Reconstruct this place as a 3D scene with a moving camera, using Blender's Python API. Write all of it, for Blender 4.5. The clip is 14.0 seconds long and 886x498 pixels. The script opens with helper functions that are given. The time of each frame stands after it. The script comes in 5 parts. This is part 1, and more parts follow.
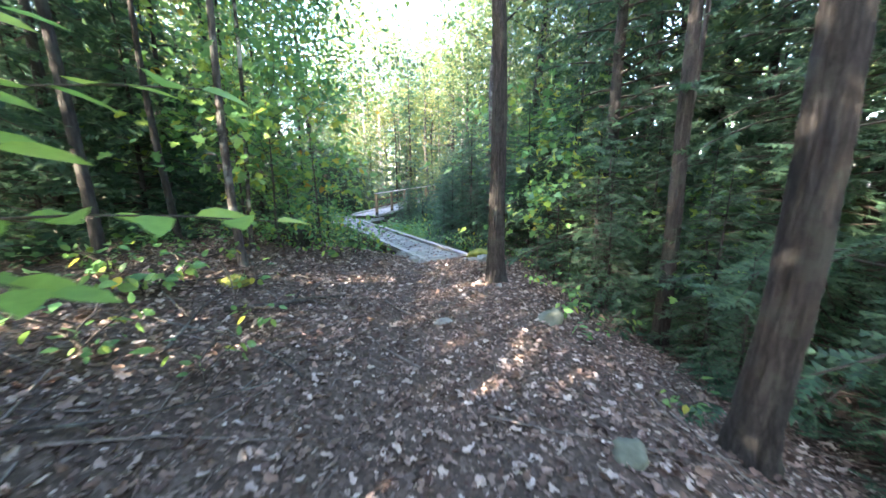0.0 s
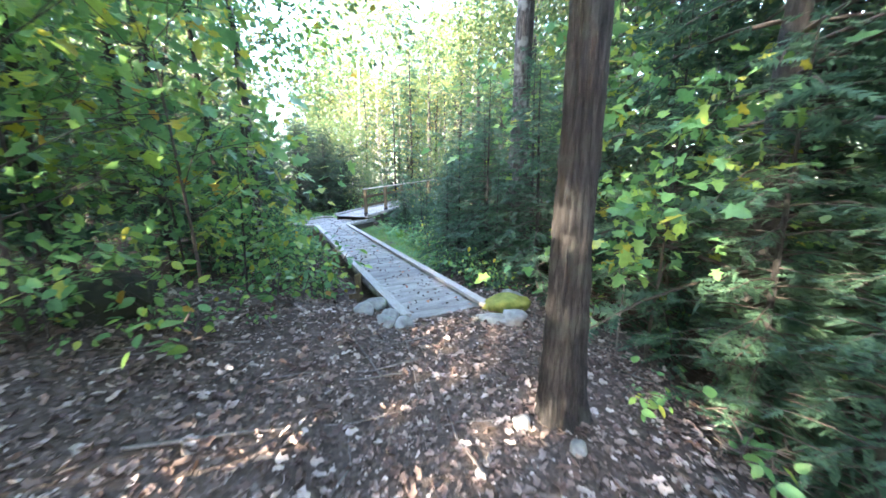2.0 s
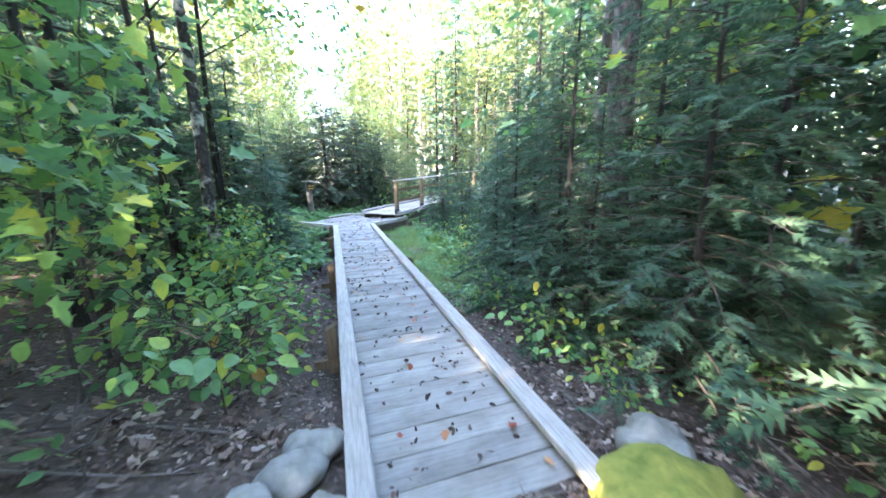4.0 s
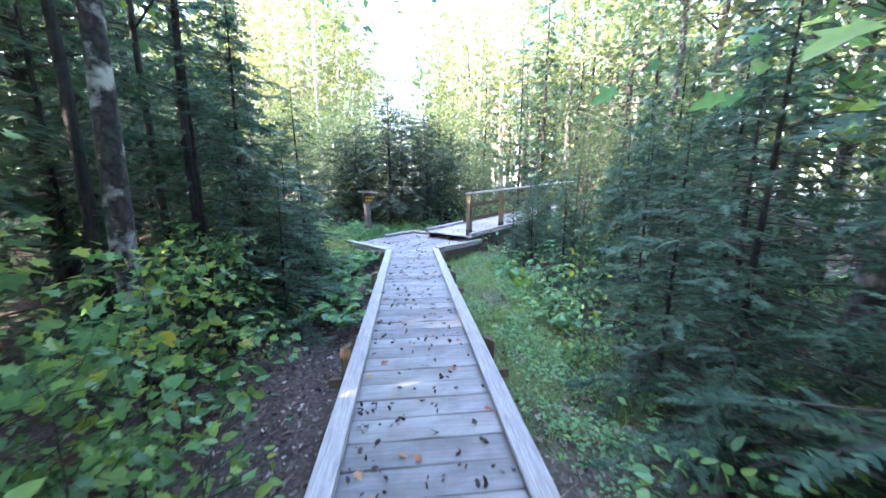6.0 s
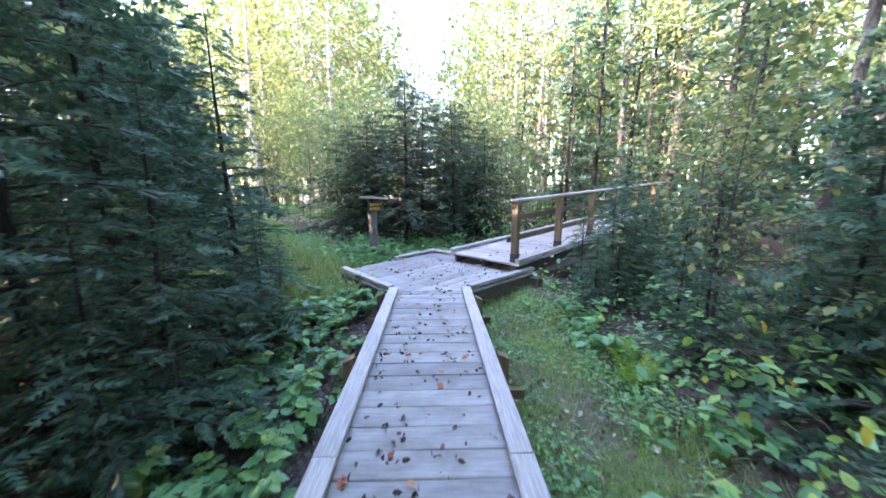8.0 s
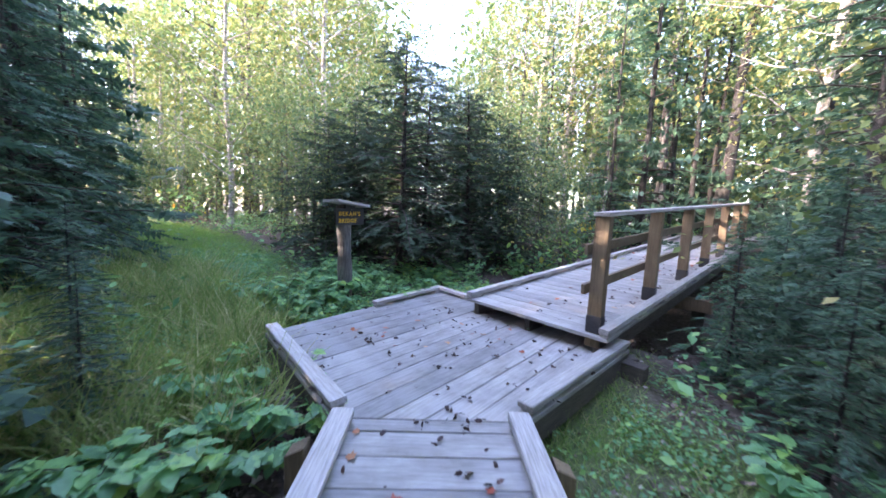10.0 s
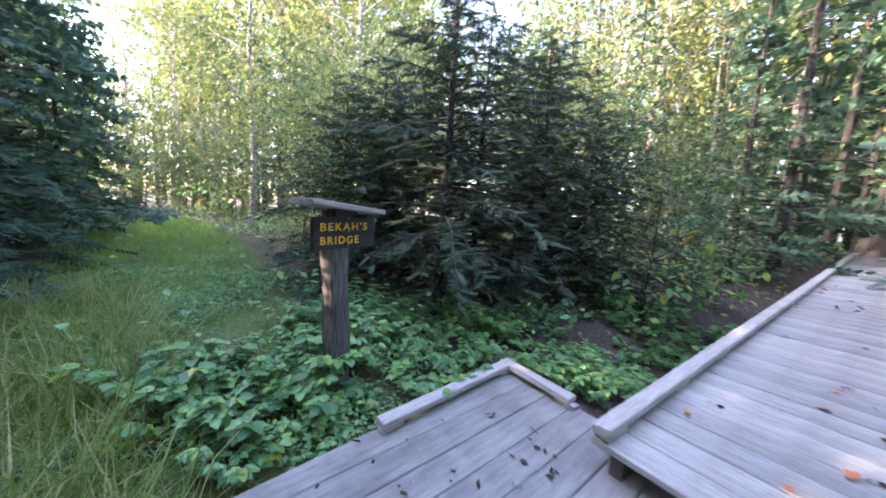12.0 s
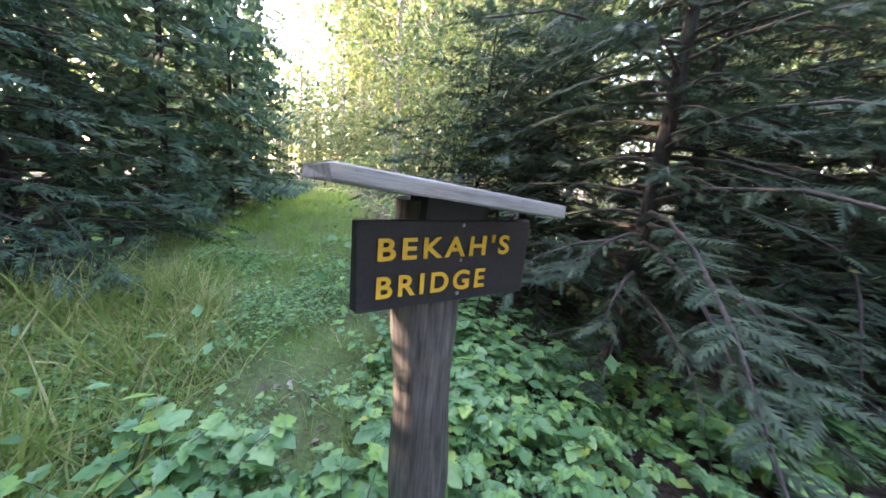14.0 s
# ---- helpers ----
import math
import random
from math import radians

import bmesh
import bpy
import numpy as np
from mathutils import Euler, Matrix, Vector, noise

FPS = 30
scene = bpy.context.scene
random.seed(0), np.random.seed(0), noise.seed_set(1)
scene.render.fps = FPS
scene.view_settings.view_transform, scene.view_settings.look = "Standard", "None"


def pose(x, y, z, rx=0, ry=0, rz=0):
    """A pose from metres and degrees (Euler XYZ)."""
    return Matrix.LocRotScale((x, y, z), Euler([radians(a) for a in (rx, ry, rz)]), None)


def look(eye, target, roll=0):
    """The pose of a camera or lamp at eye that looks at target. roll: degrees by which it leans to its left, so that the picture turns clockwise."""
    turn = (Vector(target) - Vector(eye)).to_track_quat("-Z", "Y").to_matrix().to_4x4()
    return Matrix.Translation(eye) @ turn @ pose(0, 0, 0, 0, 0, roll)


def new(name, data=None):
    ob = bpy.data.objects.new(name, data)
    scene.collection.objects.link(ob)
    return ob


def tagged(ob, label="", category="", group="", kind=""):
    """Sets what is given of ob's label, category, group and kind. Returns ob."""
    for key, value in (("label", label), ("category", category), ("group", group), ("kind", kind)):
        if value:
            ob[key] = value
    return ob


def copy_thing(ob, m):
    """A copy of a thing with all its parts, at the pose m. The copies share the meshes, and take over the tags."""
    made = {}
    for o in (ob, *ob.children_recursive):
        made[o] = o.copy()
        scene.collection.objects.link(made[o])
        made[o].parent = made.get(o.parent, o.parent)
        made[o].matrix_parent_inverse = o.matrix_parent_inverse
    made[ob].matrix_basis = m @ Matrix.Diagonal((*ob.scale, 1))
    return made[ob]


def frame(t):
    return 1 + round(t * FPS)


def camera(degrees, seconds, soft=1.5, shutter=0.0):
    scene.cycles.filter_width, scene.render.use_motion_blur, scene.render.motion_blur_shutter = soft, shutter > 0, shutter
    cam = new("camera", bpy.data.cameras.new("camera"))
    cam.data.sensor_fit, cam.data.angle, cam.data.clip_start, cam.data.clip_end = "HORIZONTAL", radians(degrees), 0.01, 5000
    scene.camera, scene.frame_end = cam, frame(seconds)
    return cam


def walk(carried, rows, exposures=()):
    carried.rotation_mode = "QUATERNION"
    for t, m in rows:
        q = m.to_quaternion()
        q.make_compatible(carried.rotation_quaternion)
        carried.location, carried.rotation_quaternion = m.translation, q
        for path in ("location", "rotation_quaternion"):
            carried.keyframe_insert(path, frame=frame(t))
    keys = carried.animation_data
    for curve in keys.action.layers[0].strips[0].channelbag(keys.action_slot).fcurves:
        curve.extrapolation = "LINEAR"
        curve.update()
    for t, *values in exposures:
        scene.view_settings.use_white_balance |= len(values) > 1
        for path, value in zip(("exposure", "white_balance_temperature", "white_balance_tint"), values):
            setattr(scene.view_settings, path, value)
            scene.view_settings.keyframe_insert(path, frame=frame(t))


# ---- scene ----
cam = camera(105.9, 14.0, soft=1.6, shutter=0.3)
PATH = [
    (0, (-3.479, -16.059, 1.617), (-2.575, -14.312, 1.253), -0.8),
    (0.5, (-3.093, -15.277, 1.68), (-2.196, -13.529, 1.304), -0.4),
    (1, (-2.672, -14.52, 1.691), (-1.783, -12.768, 1.317), -0.4),
    (1.5, (-2.264, -13.784, 1.645), (-1.383, -12.028, 1.269), -0.4),
    (2, (-1.828, -13.082, 1.674), (-0.961, -11.325, 1.271), -0.5),
    (2.2, (-1.642, -12.798, 1.659), (-0.792, -11.035, 1.248), -0.9),
    (4.3, (-0.42, -10.21, 1.468), (0.113, -8.329, 1.044), -0.7),
    (4.5, (-0.332, -9.943, 1.457), (0.149, -8.047, 1.039), -0.4),
    (5, (-0.206, -9.255, 1.496), (0.132, -7.325, 1.097), 0.1),
    (5.5, (-0.134, -8.495, 1.495), (0.114, -6.547, 1.116), -0.2),
    (6, (-0.081, -7.826, 1.529), (0.121, -5.87, 1.16), -0.3),
    (6.5, (-0.066, -7.124, 1.538), (0.11, -5.167, 1.166), 0.0),
    (7, (-0.026, -6.381, 1.521), (0.126, -4.42, 1.157), -0.0),
    (7.5, (-0.008, -5.632, 1.503), (0.093, -3.666, 1.15), 0.1),
    (8, (0.061, -4.915, 1.504), (0.117, -2.944, 1.164), -0.1),
    (8.2, (0.103, -4.638, 1.505), (0.134, -2.666, 1.173), -0.5),
    (10.3, (-0.052, -1.562, 1.303), (-0.009, 0.425, 1.078), 2.6),
    (10.5, (-0.079, -1.304, 1.328), (-0.045, 0.683, 1.103), 2.6),
    (11, (-0.132, -0.675, 1.368), (-0.113, 1.312, 1.147), 2.5),
    (11.5, (-0.169, -0.036, 1.399), (-0.203, 1.951, 1.177), 2.4),
    (12, (-0.28, 0.513, 1.397), (-0.476, 2.488, 1.149), 3.3),
    (12.5, (-0.43, 1.05, 1.394), (-0.9, 2.973, 1.108), 4.5),
    (13, (-0.568, 1.47, 1.393), (-1.258, 3.316, 1.055), 4.8),
    (13.5, (-0.731, 1.825, 1.409), (-1.532, 3.618, 1.029), 5.2),
    (14, (-0.86, 2.13, 1.398), (-1.783, 3.853, 0.975), 5.1),
]
EXPOSURE = [(0.0, 4.85, 6200, 16), (1.0, 5.02, 6150, 16), (2.0, 5.12, 6150, 16), (4.5, 5.36, 6150, 21), (6.5, 5.05, 5850, 29), (8.0, 4.78, 6150, 30), (11.0, 4.25, 6050, 33), (12.0, 4.32, 6350, 32), (13.0, 4.58, 6750, 32), (14.0, 4.82, 7000, 34)]
walk(cam, [(t, look(eye, target, roll)) for t, eye, target, roll in PATH], EXPOSURE)

# ---- world, sun, exposure ----
SUN_AZ, SUN_EL = radians(-105.0), radians(19.0)   # azimuth from +y towards +x
world = bpy.data.worlds.new("sky_world")
scene.world = world
world.use_nodes = True
wn, wl = world.node_tree.nodes, world.node_tree.links
sky = wn.new("ShaderNodeTexSky")
sky.sky_type, sky.sun_disc = "NISHITA", False
sky.sun_elevation, sky.sun_rotation = SUN_EL, SUN_AZ
sky.air_density, sky.dust_density = 1.0, 2.5
wn["Background"].inputs["Strength"].default_value = 0.15
wl.new(sky.outputs["Color"], wn["Background"].inputs["Color"])
sun = new("sun", bpy.data.lights.new("sun", "SUN"))
sun.data.energy, sun.data.angle, sun.data.color = 2.0, radians(0.6), (1.0, 0.86, 0.62)
sun.matrix_world = look((20 * math.sin(SUN_AZ) * math.cos(SUN_EL), 20 * math.cos(SUN_AZ) * math.cos(SUN_EL), 20 * math.sin(SUN_EL)), (0, 0, 0))

# ---- materials ----
def material(name, rough=0.8):
    m = bpy.data.materials.new(name)
    m.use_nodes = True
    n = m.node_tree.nodes
    n["Principled BSDF"].inputs["Roughness"].default_value = rough
    return m, n, m.node_tree.links, n["Principled BSDF"]


def ramp(n, stops):
    r = n.new("ShaderNodeValToRGB")
    e = r.color_ramp.elements
    while len(e) < len(stops):
        e.new(0.5)
    for k, (at, c) in zip(e, stops):
        k.position, k.color = at, (*c, 1)
    return r


def tex(n, l, scale, detail=5.0, stretch=(1, 1, 1), rough=0.6):
    co, mp, t = n.new("ShaderNodeTexCoord"), n.new("ShaderNodeMapping"), n.new("ShaderNodeTexNoise")
    mp.inputs["Scale"].default_value = stretch
    t.inputs["Scale"].default_value, t.inputs["Detail"].default_value, t.inputs["Roughness"].default_value = scale, detail, rough
    l.new(co.outputs["Object"], mp.inputs["Vector"])
    l.new(mp.outputs["Vector"], t.inputs["Vector"])
    return t


def mix(n, l, a, b, fac, kind="MIX"):
    x = n.new("ShaderNodeMix")
    x.data_type, x.blend_type = "RGBA", kind
    for s, v in ((x.inputs[6], a), (x.inputs[7], b), (x.inputs[0], fac)):
        if isinstance(v, bpy.types.NodeSocket):
            l.new(v, s)
        elif isinstance(v, tuple):
            s.default_value = (*v, 1)
        else:
            s.default_value = v
    return x.outputs[2]


def bump(n, l, height, bsdf, strength=0.4, distance=0.01):
    b = n.new("ShaderNodeBump")
    b.inputs["Strength"].default_value, b.inputs["Distance"].default_value = strength, distance
    l.new(height, b.inputs["Height"])
    l.new(b.outputs["Normal"], bsdf.inputs["Normal"])


def wood(name, dark, light, along=0, rough=0.75, stain=0.5, objvar=0.35, crack=0.7):
    """Weathered timber: grain stretched along one local axis, blotches, cracks, a tone of its own per piece."""
    m, n, l, b = material(name, rough)
    st = [14.0, 14.0, 14.0]
    st[along] = 0.9
    g = tex(n, l, 4.0, 8, tuple(st), 0.65)
    f = tex(n, l, 22.0, 6, tuple(st), 0.7)
    s = tex(n, l, 2.6, 6)
    c = ramp(n, [(0.3, dark), (0.5, tuple((p + q) / 2 for p, q in zip(dark, light))), (0.72, light)])
    l.new(g.outputs["Fac"], c.inputs["Fac"])
    cr = ramp(n, [(0.32, (0.35, 0.33, 0.32)), (0.42, (1, 1, 1))])
    l.new(f.outputs["Fac"], cr.inputs["Fac"])
    col = mix(n, l, c.outputs["Color"], cr.outputs["Color"], crack, "MULTIPLY")
    sr = ramp(n, [(0.35, (0.55, 0.53, 0.5)), (0.6, (1, 1, 1))])
    l.new(s.outputs["Fac"], sr.inputs["Fac"])
    col = mix(n, l, col, sr.outputs["Color"], stain, "MULTIPLY")
    oi = n.new("ShaderNodeObjectInfo")
    orr = ramp(n, [(0.0, (1 - objvar,) * 3), (1.0, (1.0, 0.99, 0.97))])
    l.new(oi.outputs["Random"], orr.inputs["Fac"])
    col = mix(n, l, col, orr.outputs["Color"], 1.0, "MULTIPLY")
    l.new(col, b.inputs["Base Color"])
    bump(n, l, f.outputs["Fac"], b, 0.5, 0.006)
    return m


def bark(name, dark, light, scale=9.0, stretch=(1, 1, 0.22), depth=0.03, patch=None):
    m, n, l, b = material(name, 0.9)
    t = tex(n, l, scale, 8, stretch, 0.7)
    v = n.new("ShaderNodeTexVoronoi")
    v.feature = "DISTANCE_TO_EDGE"
    v.inputs["Scale"].default_value = scale * 1.6
    mp = n.new("ShaderNodeMapping")
    mp.inputs["Scale"].default_value = (stretch[0], stretch[1], stretch[2] * 0.8)
    co = n.new("ShaderNodeTexCoord")
    dist = mix(n, l, co.outputs["Object"], t.outputs["Color"], 0.12)
    l.new(dist, mp.inputs["Vector"])
    l.new(mp.outputs["Vector"], v.inputs["Vector"])
    c = ramp(n, [(0.3, dark), (0.7, light)])
    l.new(t.outputs["Fac"], c.inputs["Fac"])
    vr = ramp(n, [(0.0, (0.14, 0.14, 0.14)), (0.2, (1, 1, 1))])
    l.new(v.outputs["Distance"], vr.inputs["Fac"])
    col = mix(n, l, c.outputs["Color"], vr.outputs["Color"], 0.75, "MULTIPLY")
    fine = tex(n, l, scale * 4.5, 6, (1, 1, stretch[2] * 0.7), 0.75)
    fr = ramp(n, [(0.35, (0.35, 0.34, 0.33)), (0.55, (1, 1, 1)), (0.75, (1.25, 1.22, 1.2))])
    l.new(fine.outputs["Fac"], fr.inputs["Fac"])
    col = mix(n, l, col, fr.outputs["Color"], 0.8, "MULTIPLY")
    if patch:
        s = tex(n, l, 3.2, 5)
        sr = ramp(n, [(0.52, (0, 0, 0)), (0.62, (1, 1, 1))])
        l.new(s.outputs["Fac"], sr.inputs["Fac"])
        col = mix(n, l, col, patch, sr.outputs["Color"])
    l.new(col, b.inputs["Base Color"])
    h = mix(n, l, t.outputs["Color"], vr.outputs["Color"], 0.5, "MULTIPLY")
    bump(n, l, h, b, 0.9, depth)
    return m


def foliage(name, stops, trans=0.35, rough=0.55, sheen=0.35):
    """Leaves: each leaf takes its own tone of the ramp, and lets some light through."""
    m, n, l, b = material(name, rough)
    g, oi = n.new("ShaderNodeNewGeometry"), n.new("ShaderNodeObjectInfo")
    ma = n.new("ShaderNodeMath")
    ma.operation, ma.use_clamp = "MULTIPLY_ADD", True
    ma.inputs[1].default_value = 0.82
    mb = n.new("ShaderNodeMath")
    mb.operation = "MULTIPLY"
    mb.inputs[1].default_value = 0.18
    l.new(oi.outputs["Random"], mb.inputs[0])
    l.new(g.outputs["Random Per Island"], ma.inputs[0])
    l.new(mb.outputs[0], ma.inputs[2])
    c = ramp(n, stops)
    l.new(ma.outputs[0], c.inputs["Fac"])
    t = tex(n, l, 30.0, 3)
    tr = ramp(n, [(0.3, (0.75, 0.75, 0.75)), (0.7, (1.1, 1.1, 1.1))])
    l.new(t.outputs["Fac"], tr.inputs["Fac"])
    col = mix(n, l, c.outputs["Color"], tr.outputs["Color"], 0.7, "MULTIPLY")
    l.new(col, b.inputs["Base Color"])
    b.inputs["Specular IOR Level"].default_value = sheen
    tl = n.new("ShaderNodeBsdfTranslucent")
    l.new(col, tl.inputs["Color"])
    ms = n.new("ShaderNodeMixShader")
    ms.inputs[0].default_value = trans
    l.new(b.outputs[0], ms.inputs[1])
    l.new(tl.outputs[0], ms.inputs[2])
    l.new(ms.outputs[0], n["Material Output"].inputs["Surface"])
    return m


def plain(name, a, b2, scale=12.0, rough=0.8, depth=0.004, metal=0.0):
    m, n, l, b = material(name, rough)
    t = tex(n, l, scale, 6)
    c = ramp(n, [(0.3, a), (0.7, b2)])
    l.new(t.outputs["Fac"], c.inputs["Fac"])
    l.new(c.outputs["Color"], b.inputs["Base Color"])
    b.inputs["Metallic"].default_value = metal
    bump(n, l, t.outputs["Fac"], b, 0.5, depth)
    return m


DECK = wood("weathered_deck_wood", (0.26, 0.25, 0.243), (0.47, 0.455, 0.44), stain=0.75, crack=0.4)
RAIL = wood("weathered_rail_wood", (0.30, 0.28, 0.265), (0.62, 0.59, 0.56), stain=0.3)
POST = wood("treated_post_wood", (0.12, 0.082, 0.045), (0.27, 0.195, 0.11), along=2)
BEAM = wood("dark_beam_wood", (0.05, 0.042, 0.035), (0.15, 0.125, 0.10))
ROOFW = wood("sign_roof_wood", (0.2, 0.19, 0.18), (0.5, 0.48, 0.45), stain=0.35)
POLE = wood("weathered_pole_wood", (0.016, 0.014, 0.014), (0.25, 0.23, 0.22), along=2, stain=0.9)
SIGNBOARD = plain("sign_black_paint", (0.012, 0.011, 0.013), (0.024, 0.022, 0.025), 60, 0.55, 0.001)
YELLOW = plain("sign_yellow_paint", (0.82, 0.43, 0.03), (0.92, 0.54, 0.05), 80, 0.5, 0.001)
STEEL = plain("galvanised_screw", (0.4, 0.4, 0.4), (0.6, 0.6, 0.6), 50, 0.4, 0.001, 1.0)
TAR = plain("black_post_wrap", (0.01, 0.01, 0.011), (0.025, 0.025, 0.027), 40, 0.6, 0.002)
BLAZE = plain("yellow_blaze_paint", (0.7, 0.5, 0.1), (0.8, 0.62, 0.16), 30, 0.7, 0.003)
BARK_DARK = bark("dark_furrowed_bark", (0.014, 0.0125, 0.012), (0.068, 0.06, 0.056), 15.0, (1, 1, 0.16), patch=(0.042, 0.044, 0.038))
BARK_GREY = bark("grey_bark", (0.04, 0.036, 0.034), (0.14, 0.127, 0.118), patch=(0.17, 0.175, 0.16))
BARK_BIRCH = bark("pale_birch_bark", (0.3, 0.28, 0.25), (0.68, 0.64, 0.58), 7, (1, 1, 2.5), 0.01, patch=(0.12, 0.1, 0.09))
BARK_MIXED = bark("lichen_patched_bark", (0.04, 0.036, 0.032), (0.1, 0.09, 0.08), 8, (1, 1, 0.8), 0.012, patch=(0.46, 0.46, 0.43))
TWIG = plain("twig_bark", (0.03, 0.025, 0.021), (0.085, 0.07, 0.06), 30, 0.9)
DRY_TWIG = plain("dry_twig_bark", (0.09, 0.075, 0.065), (0.24, 0.21, 0.19), 30, 0.9)
HEMLOCK = foliage("hemlock_needles", [(0.0, (0.03, 0.07, 0.047)), (0.5, (0.065, 0.138, 0.085)), (0.9, (0.11, 0.2, 0.108)), (1.0, (0.17, 0.23, 0.09))], 0.38, 0.55)
FIR = foliage("fir_needles", [(0.0, (0.025, 0.05, 0.032)), (0.6, (0.045, 0.085, 0.05)), (1.0, (0.085, 0.135, 0.07))], 0.25, 0.7)
# brighter copy of the maple leaves, with the light put into the colour
LIT_MAPLE = foliage("lit_maple_leaves", [(0.0, (0.2, 0.4, 0.1)), (0.6, (0.32, 0.52, 0.1)), (0.9, (0.45, 0.55, 0.09)), (1.0, (0.6, 0.46, 0.06))], 0.5, 0.45)
MAPLE = foliage("maple_leaves", [(0.0, (0.1, 0.23, 0.1)), (0.5, (0.17, 0.36, 0.12)), (0.8, (0.32, 0.47, 0.09)), (0.95, (0.55, 0.47, 0.06)), (1.0, (0.5, 0.18, 0.06))], 0.45, 0.36, 0.5)
BROAD = foliage("broad_leaves", [(0.0, (0.055, 0.115, 0.055)), (0.5, (0.11, 0.19, 0.075)), (0.88, (0.22, 0.27, 0.085)), (1.0, (0.4, 0.34, 0.08))], 0.36)
AUTUMN = foliage("yellowing_leaves", [(0.0, (0.09, 0.16, 0.055)), (0.5, (0.17, 0.235, 0.075)), (0.88, (0.32, 0.31, 0.1)), (1.0, (0.4, 0.27, 0.1))], 0.36)
BRAMBLE = foliage("bramble_leaves", [(0.0, (0.1, 0.24, 0.11)), (0.6, (0.18, 0.4, 0.16)), (0.9, (0.28, 0.5, 0.13)), (1.0, (0.5, 0.45, 0.07))], 0.4, 0.38, 0.5)
GRASS = foliage("grass_blades", [(0.0, (0.12, 0.22, 0.06)), (0.4, (0.25, 0.38, 0.09)), (0.7, (0.42, 0.45, 0.17)), (1.0, (0.66, 0.58, 0.34))], 0.45)
GRASS_GREEN = foliage("path_grass_blades", [(0.0, (0.14, 0.3, 0.055)), (0.6, (0.25, 0.47, 0.08)), (0.9, (0.36, 0.5, 0.13)), (1.0, (0.5, 0.48, 0.2))], 0.5)
FERN = foliage("fern_fronds", [(0.0, (0.12, 0.24, 0.03)), (1.0, (0.25, 0.38, 0.04))], 0.45)
FERN_GOLD = foliage("golden_fern_fronds", [(0.0, (0.5, 0.36, 0.03)), (1.0, (0.65, 0.5, 0.06))], 0.45)
RED_LEAF = foliage("red_maple_leaves", [(0.0, (0.28, 0.05, 0.035)), (0.6, (0.4, 0.14, 0.07)), (1.0, (0.5, 0.28, 0.14))], 0.15, 0.6)
LITTER = foliage("dead_leaves", [(0.0, (0.05, 0.034, 0.03)), (0.4, (0.15, 0.1, 0.082)), (0.75, (0.32, 0.24, 0.205)), (0.95, (0.56, 0.48, 0.43)), (1.0, (0.3, 0.1, 0.05))], 0.1, 0.7)
CURLED = foliage("curled_dead_leaves", [(0.0, (0.02, 0.014, 0.013)), (0.7, (0.07, 0.045, 0.04)), (0.95, (0.16, 0.09, 0.07)), (1.0, (0.4, 0.1, 0.05))], 0.05, 0.7)
ROCK_GREEN = plain("greenish_stone", (0.07, 0.085, 0.06), (0.19, 0.2, 0.16), 7, 0.95, 0.02)
ROCK = plain("grey_boulder", (0.16, 0.16, 0.15), (0.36, 0.35, 0.33), 9, 0.9, 0.02)
MOSS = plain("mossy_boulder", (0.1, 0.13, 0.02), (0.3, 0.29, 0.06), 8, 0.95, 0.03)


def ground_material():
    m, n, l, b = material("forest_soil", 0.95)
    t, f = tex(n, l, 1.3, 8), tex(n, l, 26, 8)
    v = n.new("ShaderNodeTexVoronoi")
    v.inputs["Scale"].default_value = 34.0
    co = n.new("ShaderNodeTexCoord")
    l.new(co.outputs["Object"], v.inputs["Vector"])
    soil = ramp(n, [(0.3, (0.025, 0.019, 0.015)), (0.7, (0.075, 0.055, 0.042))])
    l.new(t.outputs["Fac"], soil.inputs["Fac"])
    lit = ramp(n, [(0.0, (0.035, 0.026, 0.022)), (0.5, (0.11, 0.078, 0.063)), (0.85, (0.22, 0.17, 0.145)), (1.0, (0.4, 0.33, 0.29))])
    l.new(v.outputs["Color"], lit.inputs["Fac"])
    a = mix(n, l, soil.outputs["Color"], lit.outputs["Color"], f.outputs["Fac"])
    at = n.new("ShaderNodeAttribute")
    at.attribute_name = "meadow"
    gr = ramp(n, [(0.3, (0.045, 0.085, 0.02)), (0.7, (0.12, 0.2, 0.045))])
    l.new(f.outputs["Fac"], gr.inputs["Fac"])
    a = mix(n, l, a, gr.outputs["Color"], at.outputs["Fac"])
    l.new(a, b.inputs["Base Color"])
    bump(n, l, f.outputs["Fac"], b, 0.8, 0.03)
    return m


SOIL = ground_material()

# ---- building helpers ----
def part(name, data, mat, parent=None, label=""):
    """One mesh object, from a bmesh or a mesh, under a thing or a part."""
    if isinstance(data, bmesh.types.BMesh):
        me = bpy.data.meshes.new(name)
        data.to_mesh(me)
        data.free()
    else:
        me = data
    if mat and not me.materials:
        me.materials.append(mat)
    ob = new(name, me)
    ob.parent = parent
    return tagged(ob, label)


def quick(name, verts, faces):
    """A mesh from an array of corners and an array of equal-sided faces."""
    verts, faces = np.asarray(verts, np.float32), np.asarray(faces, np.int32)
    k = faces.shape[1]
    me = bpy.data.meshes.new(name)
    me.vertices.add(len(verts))
    me.vertices.foreach_set("co", verts.ravel())
    me.loops.add(faces.size)
    me.loops.foreach_set("vertex_index", faces.ravel())
    me.polygons.add(len(faces))
    me.polygons.foreach_set("loop_start", np.arange(0, faces.size, k, dtype=np.int32))
    me.update(calc_edges=True)
    me.validate()
    return me


def unit(a):
    return a / np.maximum(np.linalg.norm(a, axis=-1, keepdims=True), 1e-6)


